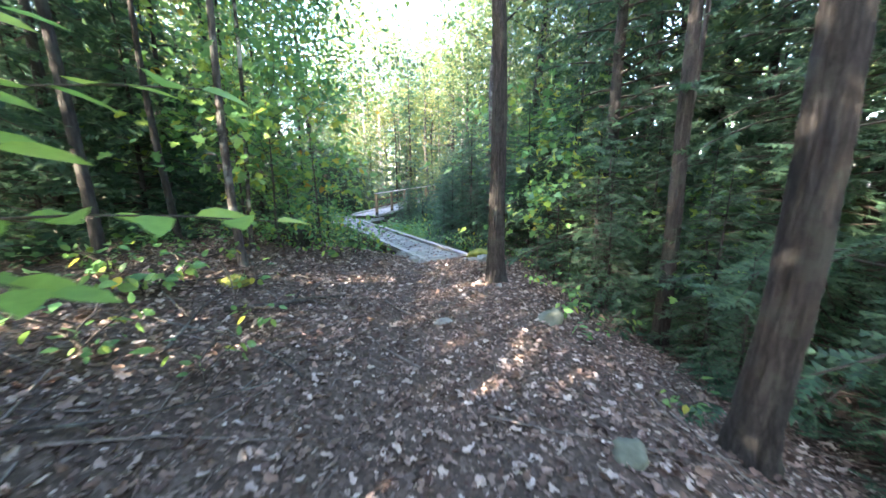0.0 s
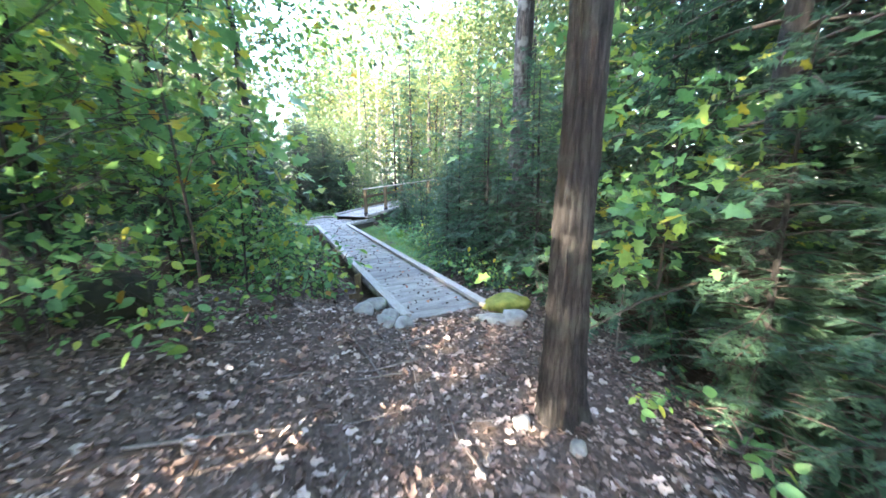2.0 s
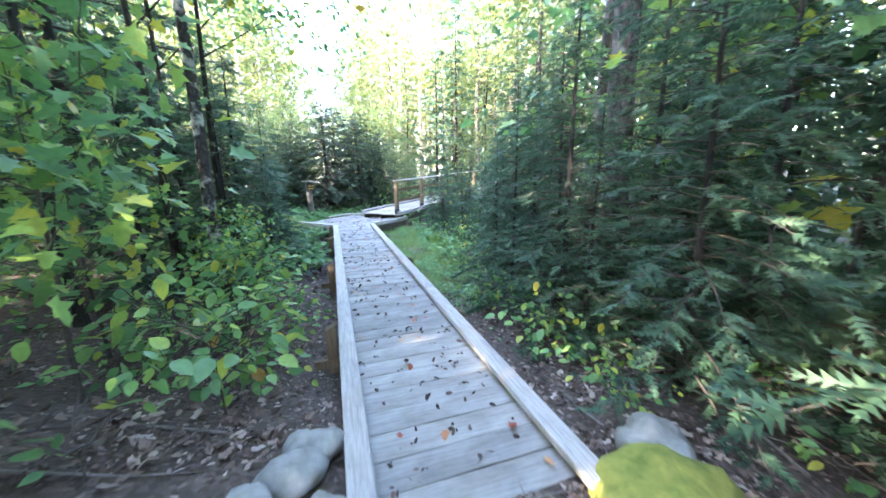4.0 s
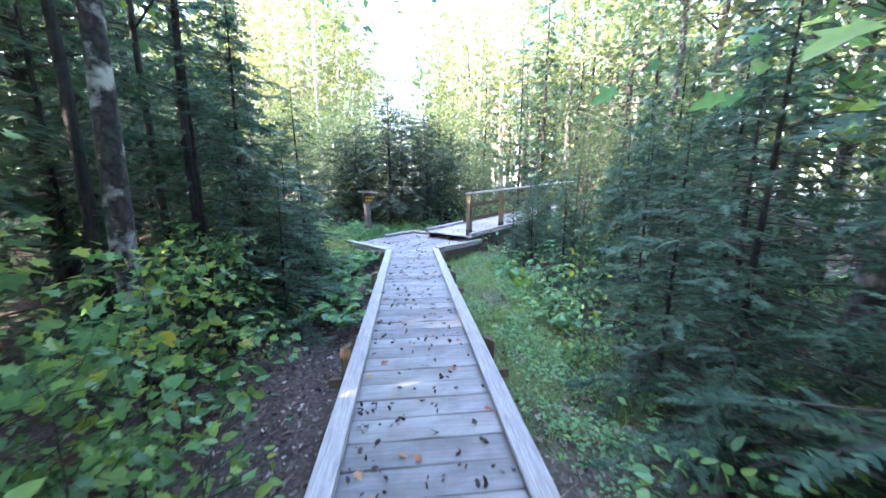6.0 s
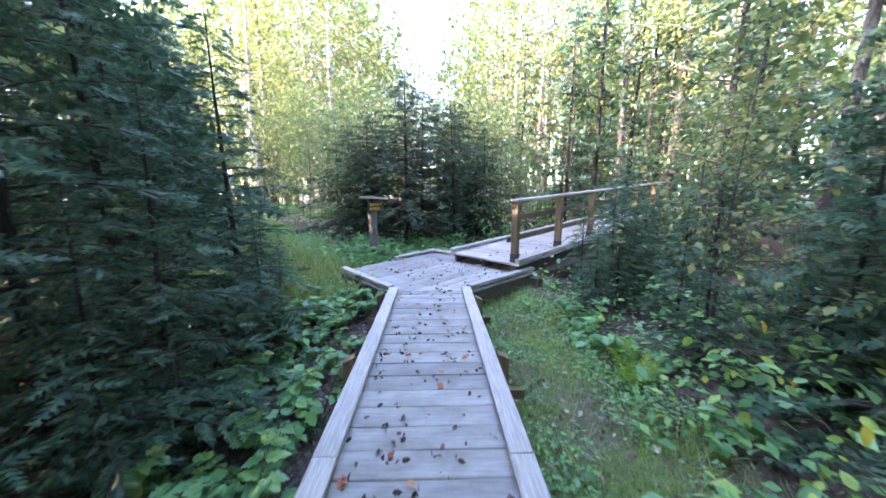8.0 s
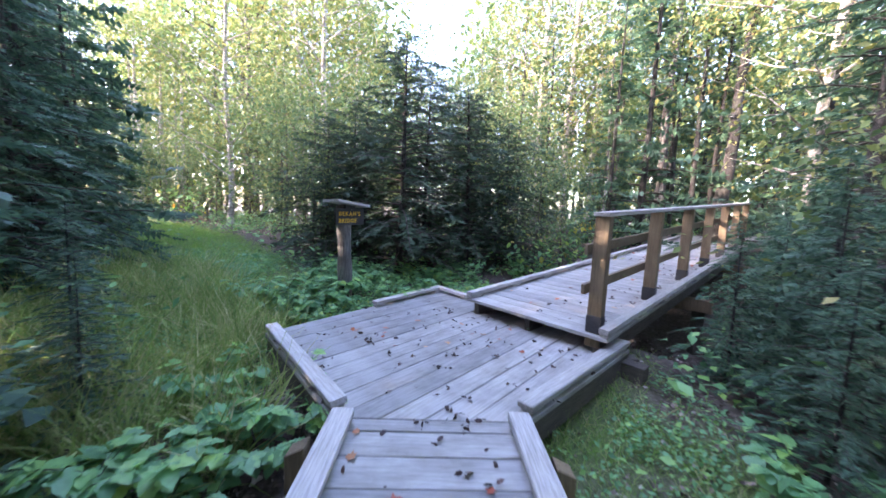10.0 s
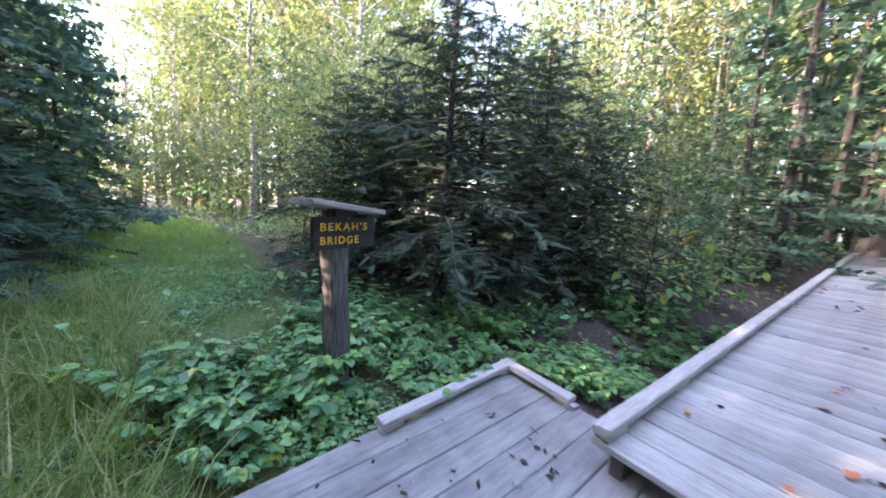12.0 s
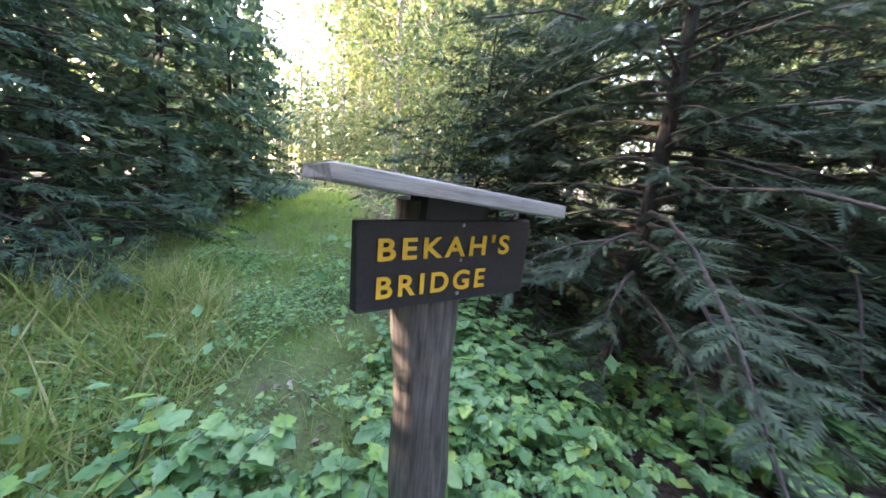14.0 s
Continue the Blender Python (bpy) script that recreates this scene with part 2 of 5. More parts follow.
def leaves(name, P, D, N, S, template):
    """Many leaves at points P, each growing along D with face normal N and length S."""
    tv, tf = template
    P, D, N = np.asarray(P, float), unit(np.asarray(D, float)), np.asarray(N, float)
    side = unit(np.cross(D, N))
    nn = np.cross(side, D)
    S = np.broadcast_to(np.asarray(S, float), (len(P),))[:, None, None]
    V = P[:, None] + S * (tv[None, :, :1] * side[:, None] + tv[None, :, 1:2] * D[:, None] + tv[None, :, 2:] * nn[:, None])
    F = tf[None] + (np.arange(len(P)) * len(tv))[:, None, None]
    return quick(name, V.reshape(-1, 3), F.reshape(-1, 3))


def fan(outline, centre, lift):
    v = [(*centre, lift)] + [(x, y, 0.05 * abs(x) * 4 - 0.12 * y * y) for x, y in outline]
    return np.array(v), np.array([(0, i, i % (len(v) - 1) + 1) for i in range(1, len(v))])


def sym(half):
    return [(0, 0)] + [(-x, y) for x, y in half] + [(0, 1)] + [(x, y) for x, y in reversed(half)]


OVAL = fan(sym([(0.2, 0.14), (0.31, 0.38), (0.22, 0.72)]), (0, 0.45), -0.03)
RHOMB = (np.array([(0, 0, 0), (-0.3, 0.45, 0.06), (0, 1, -0.05), (0.3, 0.45, 0.06)]), np.array([(0, 1, 2), (0, 2, 3)]))
STAR = fan(sym([(0.34, -0.06), (0.22, 0.16), (0.55, 0.42), (0.26, 0.5), (0.22, 0.78)]), (0, 0.3), -0.03)
DEAD = fan([(-0.05, 0), (-0.34, 0.22), (-0.16, 0.5), (-0.24, 0.8), (0.05, 1), (0.17, 0.62), (0.36, 0.5), (0.2, 0.16)], (0.02, 0.45), -0.22)
OAKISH = fan(sym([(0.14, 0.1), (0.3, 0.3), (0.18, 0.42), (0.3, 0.6), (0.14, 0.75)]), (0, 0.4), 0.05)


TOOTHED = fan(sym([(0.36, 0.12), (0.27, 0.27), (0.43, 0.42), (0.23, 0.55), (0.24, 0.7)]), (0, 0.4), -0.05)


def spray_template(pairs, width):
    v, f = [], []
    for k in range(pairs):
        y = 0.04 + 0.8 * k / pairs
        for s in (-1, 1):
            w = width * (1 - 0.72 * y)
            v += [(0, y, 0), (0, y + 0.8 / pairs, 0), (s * w, y + 0.2, -0.1 * w)]
            f.append((len(v) - 3, len(v) - 2, len(v) - 1))
    v += [(-0.03, 0.75, 0), (0.03, 0.75, 0), (0, 1, -0.06)]
    f.append((len(v) - 3, len(v) - 2, len(v) - 1))
    return np.array(v, float), np.array(f)


SPRAY = spray_template(5, 0.22)
SPRAY_FINE = spray_template(7, 0.2)
SPRAY_FAR = spray_template(3, 0.36)
FROND = spray_template(9, 0.36)
BLADE = (np.array([(-0.009, 0, 0), (0.009, 0, 0), (-0.008, 0.5, 0.08), (0.008, 0.5, 0.08), (0, 0.92, 0.42)]), np.array([(0, 1, 3), (0, 3, 2), (2, 3, 4)]))


def tubes(name, lines, sides=6):
    """Tapered limbs, joined: each line is (points, radii)."""
    V, F, base = [], [], 0
    for pts, rad in lines:
        pts = np.asarray(pts, float)
        tang = unit(np.gradient(pts, axis=0))
        ref = np.array((0.3, 1, 0.2)) if abs(tang[0, 2]) > 0.7 else np.array((0, 0, 1.0))
        a = unit(np.cross(tang, ref))
        b = np.cross(tang, a)
        th = np.arange(sides) * 2 * math.pi / sides
        ring = pts[:, None] + np.asarray(rad)[:, None, None] * (np.cos(th)[None, :, None] * a[:, None] + np.sin(th)[None, :, None] * b[:, None])
        V.append(ring.reshape(-1, 3))
        i, j = np.meshgrid(np.arange(len(pts) - 1), np.arange(sides), indexing="ij")
        j2 = (j + 1) % sides
        F.append(base + np.stack([i * sides + j, i * sides + j2, (i + 1) * sides + j2, (i + 1) * sides + j], -1).reshape(-1, 4))
        base += len(pts) * sides
    me = quick(name, np.concatenate(V), np.concatenate(F))
    me.polygons.foreach_set("use_smooth", np.ones(len(me.polygons), bool))
    return me


def trunk_mesh(rng, H, r, lean=(0, 0), flare=1.5, sides=14, wob=0.03, furrow=0.0):
    """A tapered, slightly wavering trunk; furrow: depth of its upright bark ridges."""
    rings = 170 if furrow else max(10, int(H * 2.5))
    sides = 72 if furrow else sides
    z = np.r_[-0.4, np.linspace(0, 1, rings) ** 1.25 * H]
    t = np.clip(z / H, 0, 1)
    rad = r * ((1 - t) ** 0.8 * 0.93 + 0.07) * (1 + (flare - 1) * np.exp(-np.maximum(z, 0) / (r * 2.2)))
    ph = rng.uniform(0, 6, 4)
    x = lean[0] * z + wob * (np.sin(z * 0.9 + ph[0]) - math.sin(ph[0])) * np.minimum(1, np.maximum(z, 0))
    y = lean[1] * z + wob * (np.sin(z * 0.8 + ph[1]) - math.sin(ph[1])) * np.minimum(1, np.maximum(z, 0))
    me = tubes("trunk", [(np.stack([x, y, z], 1), rad)], sides)
    co = np.empty(len(me.vertices) * 3, np.float32)
    me.vertices.foreach_get("co", co)
    co = co.reshape(-1, 3)
    n = np.array([noise.noise(Vector((p[0] * 9, p[1] * 9, p[2] * 1.6))) for p in co])
    k = np.repeat(np.stack([x, y], 1), sides, 0)
    ridge = np.zeros(len(co))
    if furrow:
        e = unit(co[:, :2] - k)
        for i, (q, p) in enumerate(zip(e, co)):
            a = noise.noise(Vector((q[0] * 4.6, q[1] * 4.6, p[2] * 1.5)))
            b = noise.noise(Vector((q[0] * 11, q[1] * 11, p[2] * 4.5 + 9)))
            ridge[i] = furrow * (0.5 - 2.2 * abs(abs(a) - 0.12) - 0.8 * abs(b))
    co[:, :2] = k + (co[:, :2] - k) * (1 + (0.05 if furrow else 0.16) * n + ridge)[:, None]
    me.vertices.foreach_set("co", co.ravel())
    return me, lambda zz: np.array((np.interp(zz, z, x), np.interp(zz, z, y), zz)), lambda zz: float(np.interp(zz, z, rad))


def thing(name, label, category, group="", kind=""):
    return tagged(new(name), label, category, group, kind)


def conifer(name, label, seed, H, R, z0, r, nbr, nsp, size, leafmat=None, barkmat=None, template=None, lean=(0, 0), droop=0.28, bare=0, taper=0.7):
    """A needle tree: trunk, whorled drooping branches and feathery sprays; bare: dead twigs below the crown."""
    rng = np.random.default_rng(seed)
    root = thing(name, label, "tree", "conifers of the wood")
    me, axis, rad = trunk_mesh(rng, H, r, lean, 1.35)
    part("trunk", me, barkmat or BARK_DARK, root)
    P, D, N, S, lines = [], [], [], [], []
    for k in range(nbr):
        t = (k + rng.uniform(0, 0.9)) / nbr
        z = z0 + (H * 0.985 - z0) * t ** 1.05
        L = max(0.2, R * (1 - t) ** taper * rng.uniform(0.4, 1.25))
        az = k * 2.4 + rng.uniform(-1.0, 1.0)
        d = np.array((math.cos(az), math.sin(az), 0))
        side = np.array((-d[1], d[0], 0))
        q = np.linspace(0, 1, 5)
        up = rng.uniform(-0.12, 0.3) + 0.3 * t
        pts = axis(z) + d * (q * L)[:, None] + np.array((0, 0, 1.0)) * (up * L * q - (droop + 0.1 * rng.random()) * L * q ** 2.2)[:, None]
        lines.append((pts, np.linspace(min(0.03, rad(z) * 0.4), 0.003, 5)))
        n = max(4, int(nsp * L / R + 2))
        qq = np.sort(rng.uniform(0.1, 1, n))
        base = np.stack([np.interp(qq, q, pts[:, i]) for i in range(3)], 1)
        sgn = np.where(np.arange(n) % 2, 1, -1)
        dirs = d * (0.55 + 0.4 * qq)[:, None] + side * (sgn * rng.uniform(0.35, 1.1, n))[:, None] + np.array((0, 0, 1.0)) * rng.uniform(-0.7, 0.2, n)[:, None]
        P.append(base)
        D.append(dirs)
        N.append(np.array((0, 0, 1.0)) + rng.normal(0, 0.6, (n, 3)))
        S.append(size * rng.uniform(0.6, 1.25, n) * (0.55 + 0.45 * min(1, L / R * 1.6)))
    for k in range(bare):
        z = rng.uniform(0.3, z0 + 0.3)
        az, L = rng.uniform(0, 6.28), rng.uniform(0.3, 1.1)
        d = np.array((math.cos(az), math.sin(az), rng.uniform(-0.3, 0.15)))
        lines.append((axis(z) + d * np.linspace(0, L, 3)[:, None], (0.012, 0.007, 0.002)))
    tagged(part("branchwork", tubes("branchwork", lines, 4), TWIG, root), kind="stuff")
    part("crown", leaves("crown", np.concatenate(P), np.concatenate(D), np.concatenate(N), np.concatenate(S), template or SPRAY), leafmat or HEMLOCK, root)
    return root


def broadleaf(name, label, seed, H, R, z0, r, limbs, clumps, per, size, leafmat, barkmat, template=None, lean=(0, 0), clump=0.55, flat=0.5, category="tree", group="leafy trees of the wood", furrow=0.0):
    """A leafy tree or shrub: trunk, forked limbs and leaves gathered in uneven clumps at the limb ends."""
    rng = np.random.default_rng(seed)
    root = thing(name, label, category, group)
    me, axis, rad = trunk_mesh(rng, H, r, lean, 1.4, 10 if r < 0.08 else 14, 0.05, furrow)
    part("trunk", me, barkmat, root)
    lines, ends = [], [axis(H * 0.97)]
    for k in range(limbs):
        t = (k + rng.uniform(0, 1)) / limbs
        z = z0 + (H * 0.95 - z0) * t
        az = k * 2.4 + rng.uniform(-0.6, 0.6)
        L = R * (1 - 0.6 * abs(t - 0.35)) * rng.uniform(0.55, 1.15)
        d = np.array((math.cos(az), math.sin(az), rng.uniform(0.25, 0.9)))
        q = np.linspace(0, 1, 5)
        bend = rng.normal(0, 0.12, 3)
        pts = axis(z) + d * (q * L)[:, None] + bend * (q ** 2 * L)[:, None]
        lines.append((pts, np.linspace(max(0.006, rad(z) * 0.4), 0.003, 5)))
        ends += [pts[2], pts[3], pts[4]]
        for f in (0.45, 0.7):
            b = pts[0] + (pts[-1] - pts[0]) * f
            d2 = d + rng.normal(0, 0.7, 3)
            e = b + d2 * L * 0.38
            lines.append(([b, (b + e) / 2 + rng.normal(0, 0.03, 3), e], (max(0.004, rad(z) * 0.2), 0.004, 0.002)))
            ends += [e]
    tagged(part("branchwork", tubes("branchwork", lines, 5), barkmat, root), kind="stuff")
    ends = np.array(ends)
    C = ends[rng.integers(0, len(ends), clumps)] + rng.normal(0, 0.16 * R, (clumps, 3))
    P = np.repeat(C, per, 0) + rng.normal(0, 1, (clumps * per, 3)) * np.array((clump, clump, clump * flat)) * np.repeat(rng.uniform(0.45, 1.1, clumps), per)[:, None]
    n = len(P)
    out = unit(P - axis(H * 0.5)) * np.array((1, 1, 0.2))
    D = out + rng.normal(0, 0.6, (n, 3)) - np.array((0, 0, 0.35))
    N = np.array((0, 0, 1.0)) + rng.normal(0, 0.5, (n, 3))
    part("crown", leaves("crown", P, D, N, size * rng.uniform(0.55, 1.25, n), template or RHOMB), leafmat, root)
    return root


def at(x, y, turn=0.0, scale=1.0, sink=0.0):
    return Matrix.Translation((x, y, height(x, y) - sink)) @ Matrix.Rotation(radians(turn), 4, "Z") @ Matrix.Scale(scale, 4)


def on_path(x, y):
    along, off = (-(x + 1.6) * 0.73 + (y - 2.0) * 0.68), (x + 1.6) * 0.68 + (y - 2.0) * 0.73
    return 0 < along < 17 and abs(off) < 1.6


def plant_all(proto, spots):
    """The first spot takes the built one, the others its copies: rows of x, y, turn, scale."""
    spots = [p for p in spots if p[1] < 1.5 or not on_path(p[0], p[1])]
    for x, y, turn, s in spots[1:]:
        copy_thing(proto, at(x, y, turn, s))
    proto.matrix_basis = at(*spots[0])


# ---- ground ----
TR0, TRD = np.array((-3.48, -16.06)), np.array((0.463, 0.886))
BR0, BRA = np.array((0.42, 2.3)), radians(41.0)
BRD, BRN = np.array((math.cos(BRA), math.sin(BRA))), np.array((math.sin(BRA), -math.cos(BRA)))
BRW, BRL, BRZ, BRS = 1.79, 11.2, 0.19, 0.053


def smooth(a, b, x):
    t = min(1.0, max(0.0, (x - a) / (b - a)))
    return t * t * (3 - 2 * t)


def height(x, y):
    d = (x - TR0[0]) * TRD[1] - (y - TR0[1]) * TRD[0]
    trail = 0.02
    if d < -0.5:
        trail += 0.62 * smooth(-0.4, -3.6, d) + 0.14 * smooth(-0.5, -0.9, d)
    elif d > 1.0:
        trail -= 1.0 * smooth(0.8, 4.0, d)
    low = -0.42 + 0.45 * smooth(-1.3, -6, x) + 0.2 * smooth(3, 8, x) + 0.28 * smooth(-1.5, 3.0, y)
    w = smooth(-9.9, -7.2, y + 0.25 * min(0, x + 0.6))
    h = trail * (1 - w) + low * w
    s, v = (x - BR0[0]) * BRD[0] + (y - BR0[1]) * BRD[1], (x - BR0[0]) * BRN[0] + (y - BR0[1]) * BRN[1]
    stream = smooth(1.0, 2.4, s) * (1 - smooth(6.5, 9.0, s)) * smooth(-1.6, 0.2, v) * (1 - smooth(9, 14, v))
    h -= 0.75 * stream
    h += 0.6 * smooth(7, 11, s) * (1 - smooth(14, 30, abs(v)))
    far = smooth(25, 60, math.hypot(x, y))
    return h * (1 - far) + 0.035 * noise.noise(Vector((x * 0.9, y * 0.9, 0.3))) + 0.015 * noise.noise(Vector((x * 3.1, y * 3.1, 4.0)))


def meadow(x, y):
    """How grassy the ground is: the strip beside the boardwalk and the mown path that leaves the platform."""
    a = smooth(0.2, 0.9, x) * (1 - smooth(1.7, 2.6, x)) * smooth(-6.5, -4.5, y) * (1 - smooth(1.5, 3.0, y))
    along, off = (-(x + 1.6) * 0.73 + (y - 2.0) * 0.68), (x + 1.6) * 0.68 + (y - 2.0) * 0.73
    b = smooth(-1.5, 0.5, along) * (1 - smooth(0.9, 1.7, abs(off))) * (1 - smooth(22, 30, along))
    n = noise.noise(Vector((x * 1.7, y * 1.7, 2.0)))
    return min(1.0, max(a * (0.55 + 0.6 * n), b * (0.8 + 0.35 * n), 0.0))


def build_ground():
    g1 = np.unique(np.concatenate([np.linspace(-19, 15, 137), np.linspace(-19, -320, 16) , np.linspace(15, 320, 16)]))
    g2 = np.unique(np.concatenate([np.linspace(-22, 22, 177), np.linspace(-22, -320, 16), np.linspace(22, 320, 16)]))
    V = [(x, y, height(x, y)) for y in g2 for x in g1]
    n, m = len(g1), len(g2)
    i, j = np.meshgrid(np.arange(m - 1), np.arange(n - 1), indexing="ij")
    F = np.stack([i * n + j, i * n + j + 1, (i + 1) * n + j + 1, (i + 1) * n + j], -1).reshape(-1, 4)
    me = quick("ground", V, F)
    me.polygons.foreach_set("use_smooth", np.ones(len(me.polygons), bool))
    a = me.attributes.new("meadow", "FLOAT", "POINT")
    a.data.foreach_set("value", [meadow(v[0], v[1]) for v in V])
    tagged(part("ground", me, SOIL), "brown forest soil with leaf litter and grassy strips", "ground", "", "structure")


build_ground()

def build_stream():
    """Dark still water in the hollow under the footbridge."""
    m, n, l, b = material("dark_stream_water", 0.07)
    t = tex(n, l, 6.0, 4)
    c = ramp(n, [(0.3, (0.012, 0.012, 0.009)), (0.7, (0.03, 0.028, 0.02))])
    l.new(t.outputs["Fac"], c.inputs["Fac"])
    l.new(c.outputs["Color"], b.inputs["Base Color"])
    bump(n, l, t.outputs["Fac"], b, 0.15, 0.01)
    V = [(*(BR0 + BRD * a + BRN * v), -0.93) for v in np.linspace(-1.5, 13, 12) for a in np.linspace(1.2, 8.6, 8)]
    F = [(j * 8 + i, j * 8 + i + 1, j * 8 + i + 9, j * 8 + i + 8) for j in range(11) for i in range(7)]
    tagged(part("water", quick("water", V, F), m), "dark still stream water under the footbridge", "water", "", "structure")


build_stream()

# ---- timber pieces ----
def board_bm(L, W, T, rng=None, chamfer=0.006, slant=0.0):
    """A sawn board along x, lying flat with its top at z = 0, slightly cupped and worn; slant: the cut of its ends."""
    bm = bmesh.new()
    bmesh.ops.create_cube(bm, size=1.0)
    for v in bm.verts:
        v.co = Vector((v.co.x * L, v.co.y * W, v.co.z * T - T / 2))
    bmesh.ops.bevel(bm, geom=list(bm.edges), offset=chamfer, segments=1, affect="EDGES")
    if rng is not None:
        for v in bm.verts:
            v.co += Vector((rng.normal(0, 0.004), rng.normal(0, 0.0015), rng.normal(0, 0.0015)))
    return bm


def mesh_of(bm, name):
    me = bpy.data.meshes.new(name)
    bm.to_mesh(me)
    bm.free()
    return me


def beam(name, a, b, W, T, mat, parent, label="", up=Vector((0, 0, 1))):
    """A beam from a to b, with its top along that line."""
    a, b = Vector(a), Vector(b)
    d = b - a
    rng = np.random.default_rng(int(abs(a.x * 971 + b.y * 373 + T * 1000)) + 5)
    ob = part(name, board_bm(d.length, W, T, rng), mat, parent, label)
    x = d.normalized()
    y = up.cross(x).normalized()
    z = x.cross(y)
    m = Matrix((x, y, z)).transposed().to_4x4()
    m.translation = (a + b) / 2
    ob.matrix_local = m
    return ob


def post_bm(W, D, H, slope=0.0, chamfer=0.006):
    """An upright post from z = -H to 0, its top cut at a slope towards x."""
    bm = bmesh.new()
    bmesh.ops.create_cube(bm, size=1.0)
    for v in bm.verts:
        z = v.co.z
        v.co = Vector((v.co.x * W, v.co.y * D, -H if z < 0 else -slope * (v.co.x + 0.5)))
    bmesh.ops.bevel(bm, geom=list(bm.edges), offset=chamfer, segments=1, affect="EDGES")
    return bm


PLANK = 0.203
rngd = np.random.default_rng(11)

# the straight boardwalk
BW_END = -9.46
boardwalk = thing("boardwalk", "weathered grey plank boardwalk with low side rails and dead leaves", "boardwalk", "", "structure")
for k in range(2):
    s = -1 if k == 0 else 1
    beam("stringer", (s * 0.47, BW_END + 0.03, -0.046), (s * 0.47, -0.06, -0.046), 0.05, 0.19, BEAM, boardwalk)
    y = BW_END - (0.0 if s < 0 else 0.12)
    for y0, y1 in ((y, -6.6), (-6.597, -3.3), (-3.297, -0.02)):
        beam("side_rail", (s * 0.5425, y0, 0.082), (s * 0.5425, y1, 0.082), 0.135, 0.045, RAIL, boardwalk)
    for y in np.arange(BW_END + 0.25, -0.1, 1.08):
        beam("rail_block", (s * 0.55, y - 0.09, 0.036), (s * 0.55, y + 0.09, 0.036), 0.1, 0.036, RAIL, boardwalk)
    for y in (-7.35, -4.8, -2.12, -0.38):
        hgt = 0.7
        p = part("post", post_bm(0.1, 0.1, hgt, 0.05 * s), POST, boardwalk)
        p.matrix_local = Matrix.Translation((s * 0.685, y + rngd.uniform(-0.06, 0.06), 0.06 + rngd.uniform(-0.02, 0.02))) @ Matrix.Rotation(rngd.uniform(-0.06, 0.06), 4, "Z")
        beam("cross_beam", (s * 0.62, y - 0.075, -0.24), (s * 0.86, y - 0.075, -0.24), 0.045, 0.09, POST, boardwalk)

# the platform where the boardwalk turns
platform = thing("platform", "grey plank platform with low rails at a bend", "platform", "", "structure")
CORNERS = [Vector((-0.62, 0.0)), Vector((-1.72, 1.36)), Vector((0.07, 3.45)), Vector((1.98, 1.22)), Vector((0.62, 0.0))]


def clip(poly, n, c):
    """The part of a flat polygon on the side where n . p <= c."""
    out = []
    for a, b in zip(poly, poly[1:] + poly[:1]):
        da, db = a.dot(n) - c, b.dot(n) - c
        if da <= 0:
            out.append(a)
        if da * db < 0:
            out.append(a + (b - a) * (da / (da - db)))
    return out


PA = radians(46.0)
PU, PV = Vector((math.cos(PA), math.sin(PA))), Vector((-math.sin(PA), math.cos(PA)))
lo, hi = min(c.dot(PV) for c in CORNERS), max(c.dot(PV) for c in CORNERS)
k = lo
while k < hi - 0.02:
    strip = clip(clip(CORNERS, PV, k + PLANK - 0.005), -PV, -k)
    k += PLANK
    if len(strip) < 3:
        continue
    bm = bmesh.new()
    c = sum(strip, Vector((0, 0))) / len(strip)
    f = bm.faces.new([bm.verts.new((*Matrix.Rotation(-PA, 2) @ (p - c), 0)) for p in strip])
    f.normal_update()
    if f.normal.z < 0:
        f.normal_flip()
    r = bmesh.ops.extrude_face_region(bm, geom=[f])
    for v in r["geom"]:
        if isinstance(v, bmesh.types.BMVert):
            v.co.z = 0.04
    bmesh.ops.recalc_face_normals(bm, faces=bm.faces)
    bmesh.ops.bevel(bm, geom=[e for e in bm.edges if all(v.co.z > 0.03 for v in e.verts)], offset=0.005, segments=1, affect="EDGES")
    ob = part("plank", bm, DECK, platform)
    ob.matrix_local = Matrix.Translation((c.x, c.y, -0.04 + rngd.uniform(-0.002, 0.002))) @ Matrix.Rotation(PA, 4, "Z")


def at_edge(a, b, inset, t0, t1, z, W, T, mat, name, blocks=True):
    d = (b - a).normalized()
    n = Vector((d.y, -d.x)) * inset
    L = (b - a).length
    p, q = a + d * t0 * L + n, a + d * t1 * L + n
    beam(name, (*p, z), (*q, z), W, T, mat, platform)
    if blocks:
        for t in np.linspace(0.06, 0.94, max(2, int(L * (t1 - t0) / 0.8))):
            m = p + (q - p) * t
            beam("rail_block", (*(m - d * 0.08), 0.036), (*(m + d * 0.08), 0.036), W * 0.7, 0.036, mat, platform)


JL, LC, BC, RC, JR = CORNERS
at_edge(JL, LC, 0.06, 0.02, 1.0, 0.085, 0.12, 0.046, RAIL, "side_rail")
at_edge(LC, BC, 0.05, 0.5, 0.985, 0.085, 0.1, 0.046, RAIL, "side_rail")
at_edge(BC, RC, 0.05, 0.0, 0.24, 0.085, 0.1, 0.046, RAIL, "side_rail")
at_edge(RC, JR, 0.06, 0.0, 0.98, 0.085, 0.12, 0.046, RAIL, "side_rail")
for a, b in ((JL, LC), (LC, BC), (BC, RC), (RC, JR)):
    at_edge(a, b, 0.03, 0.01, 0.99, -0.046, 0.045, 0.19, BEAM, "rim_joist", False)
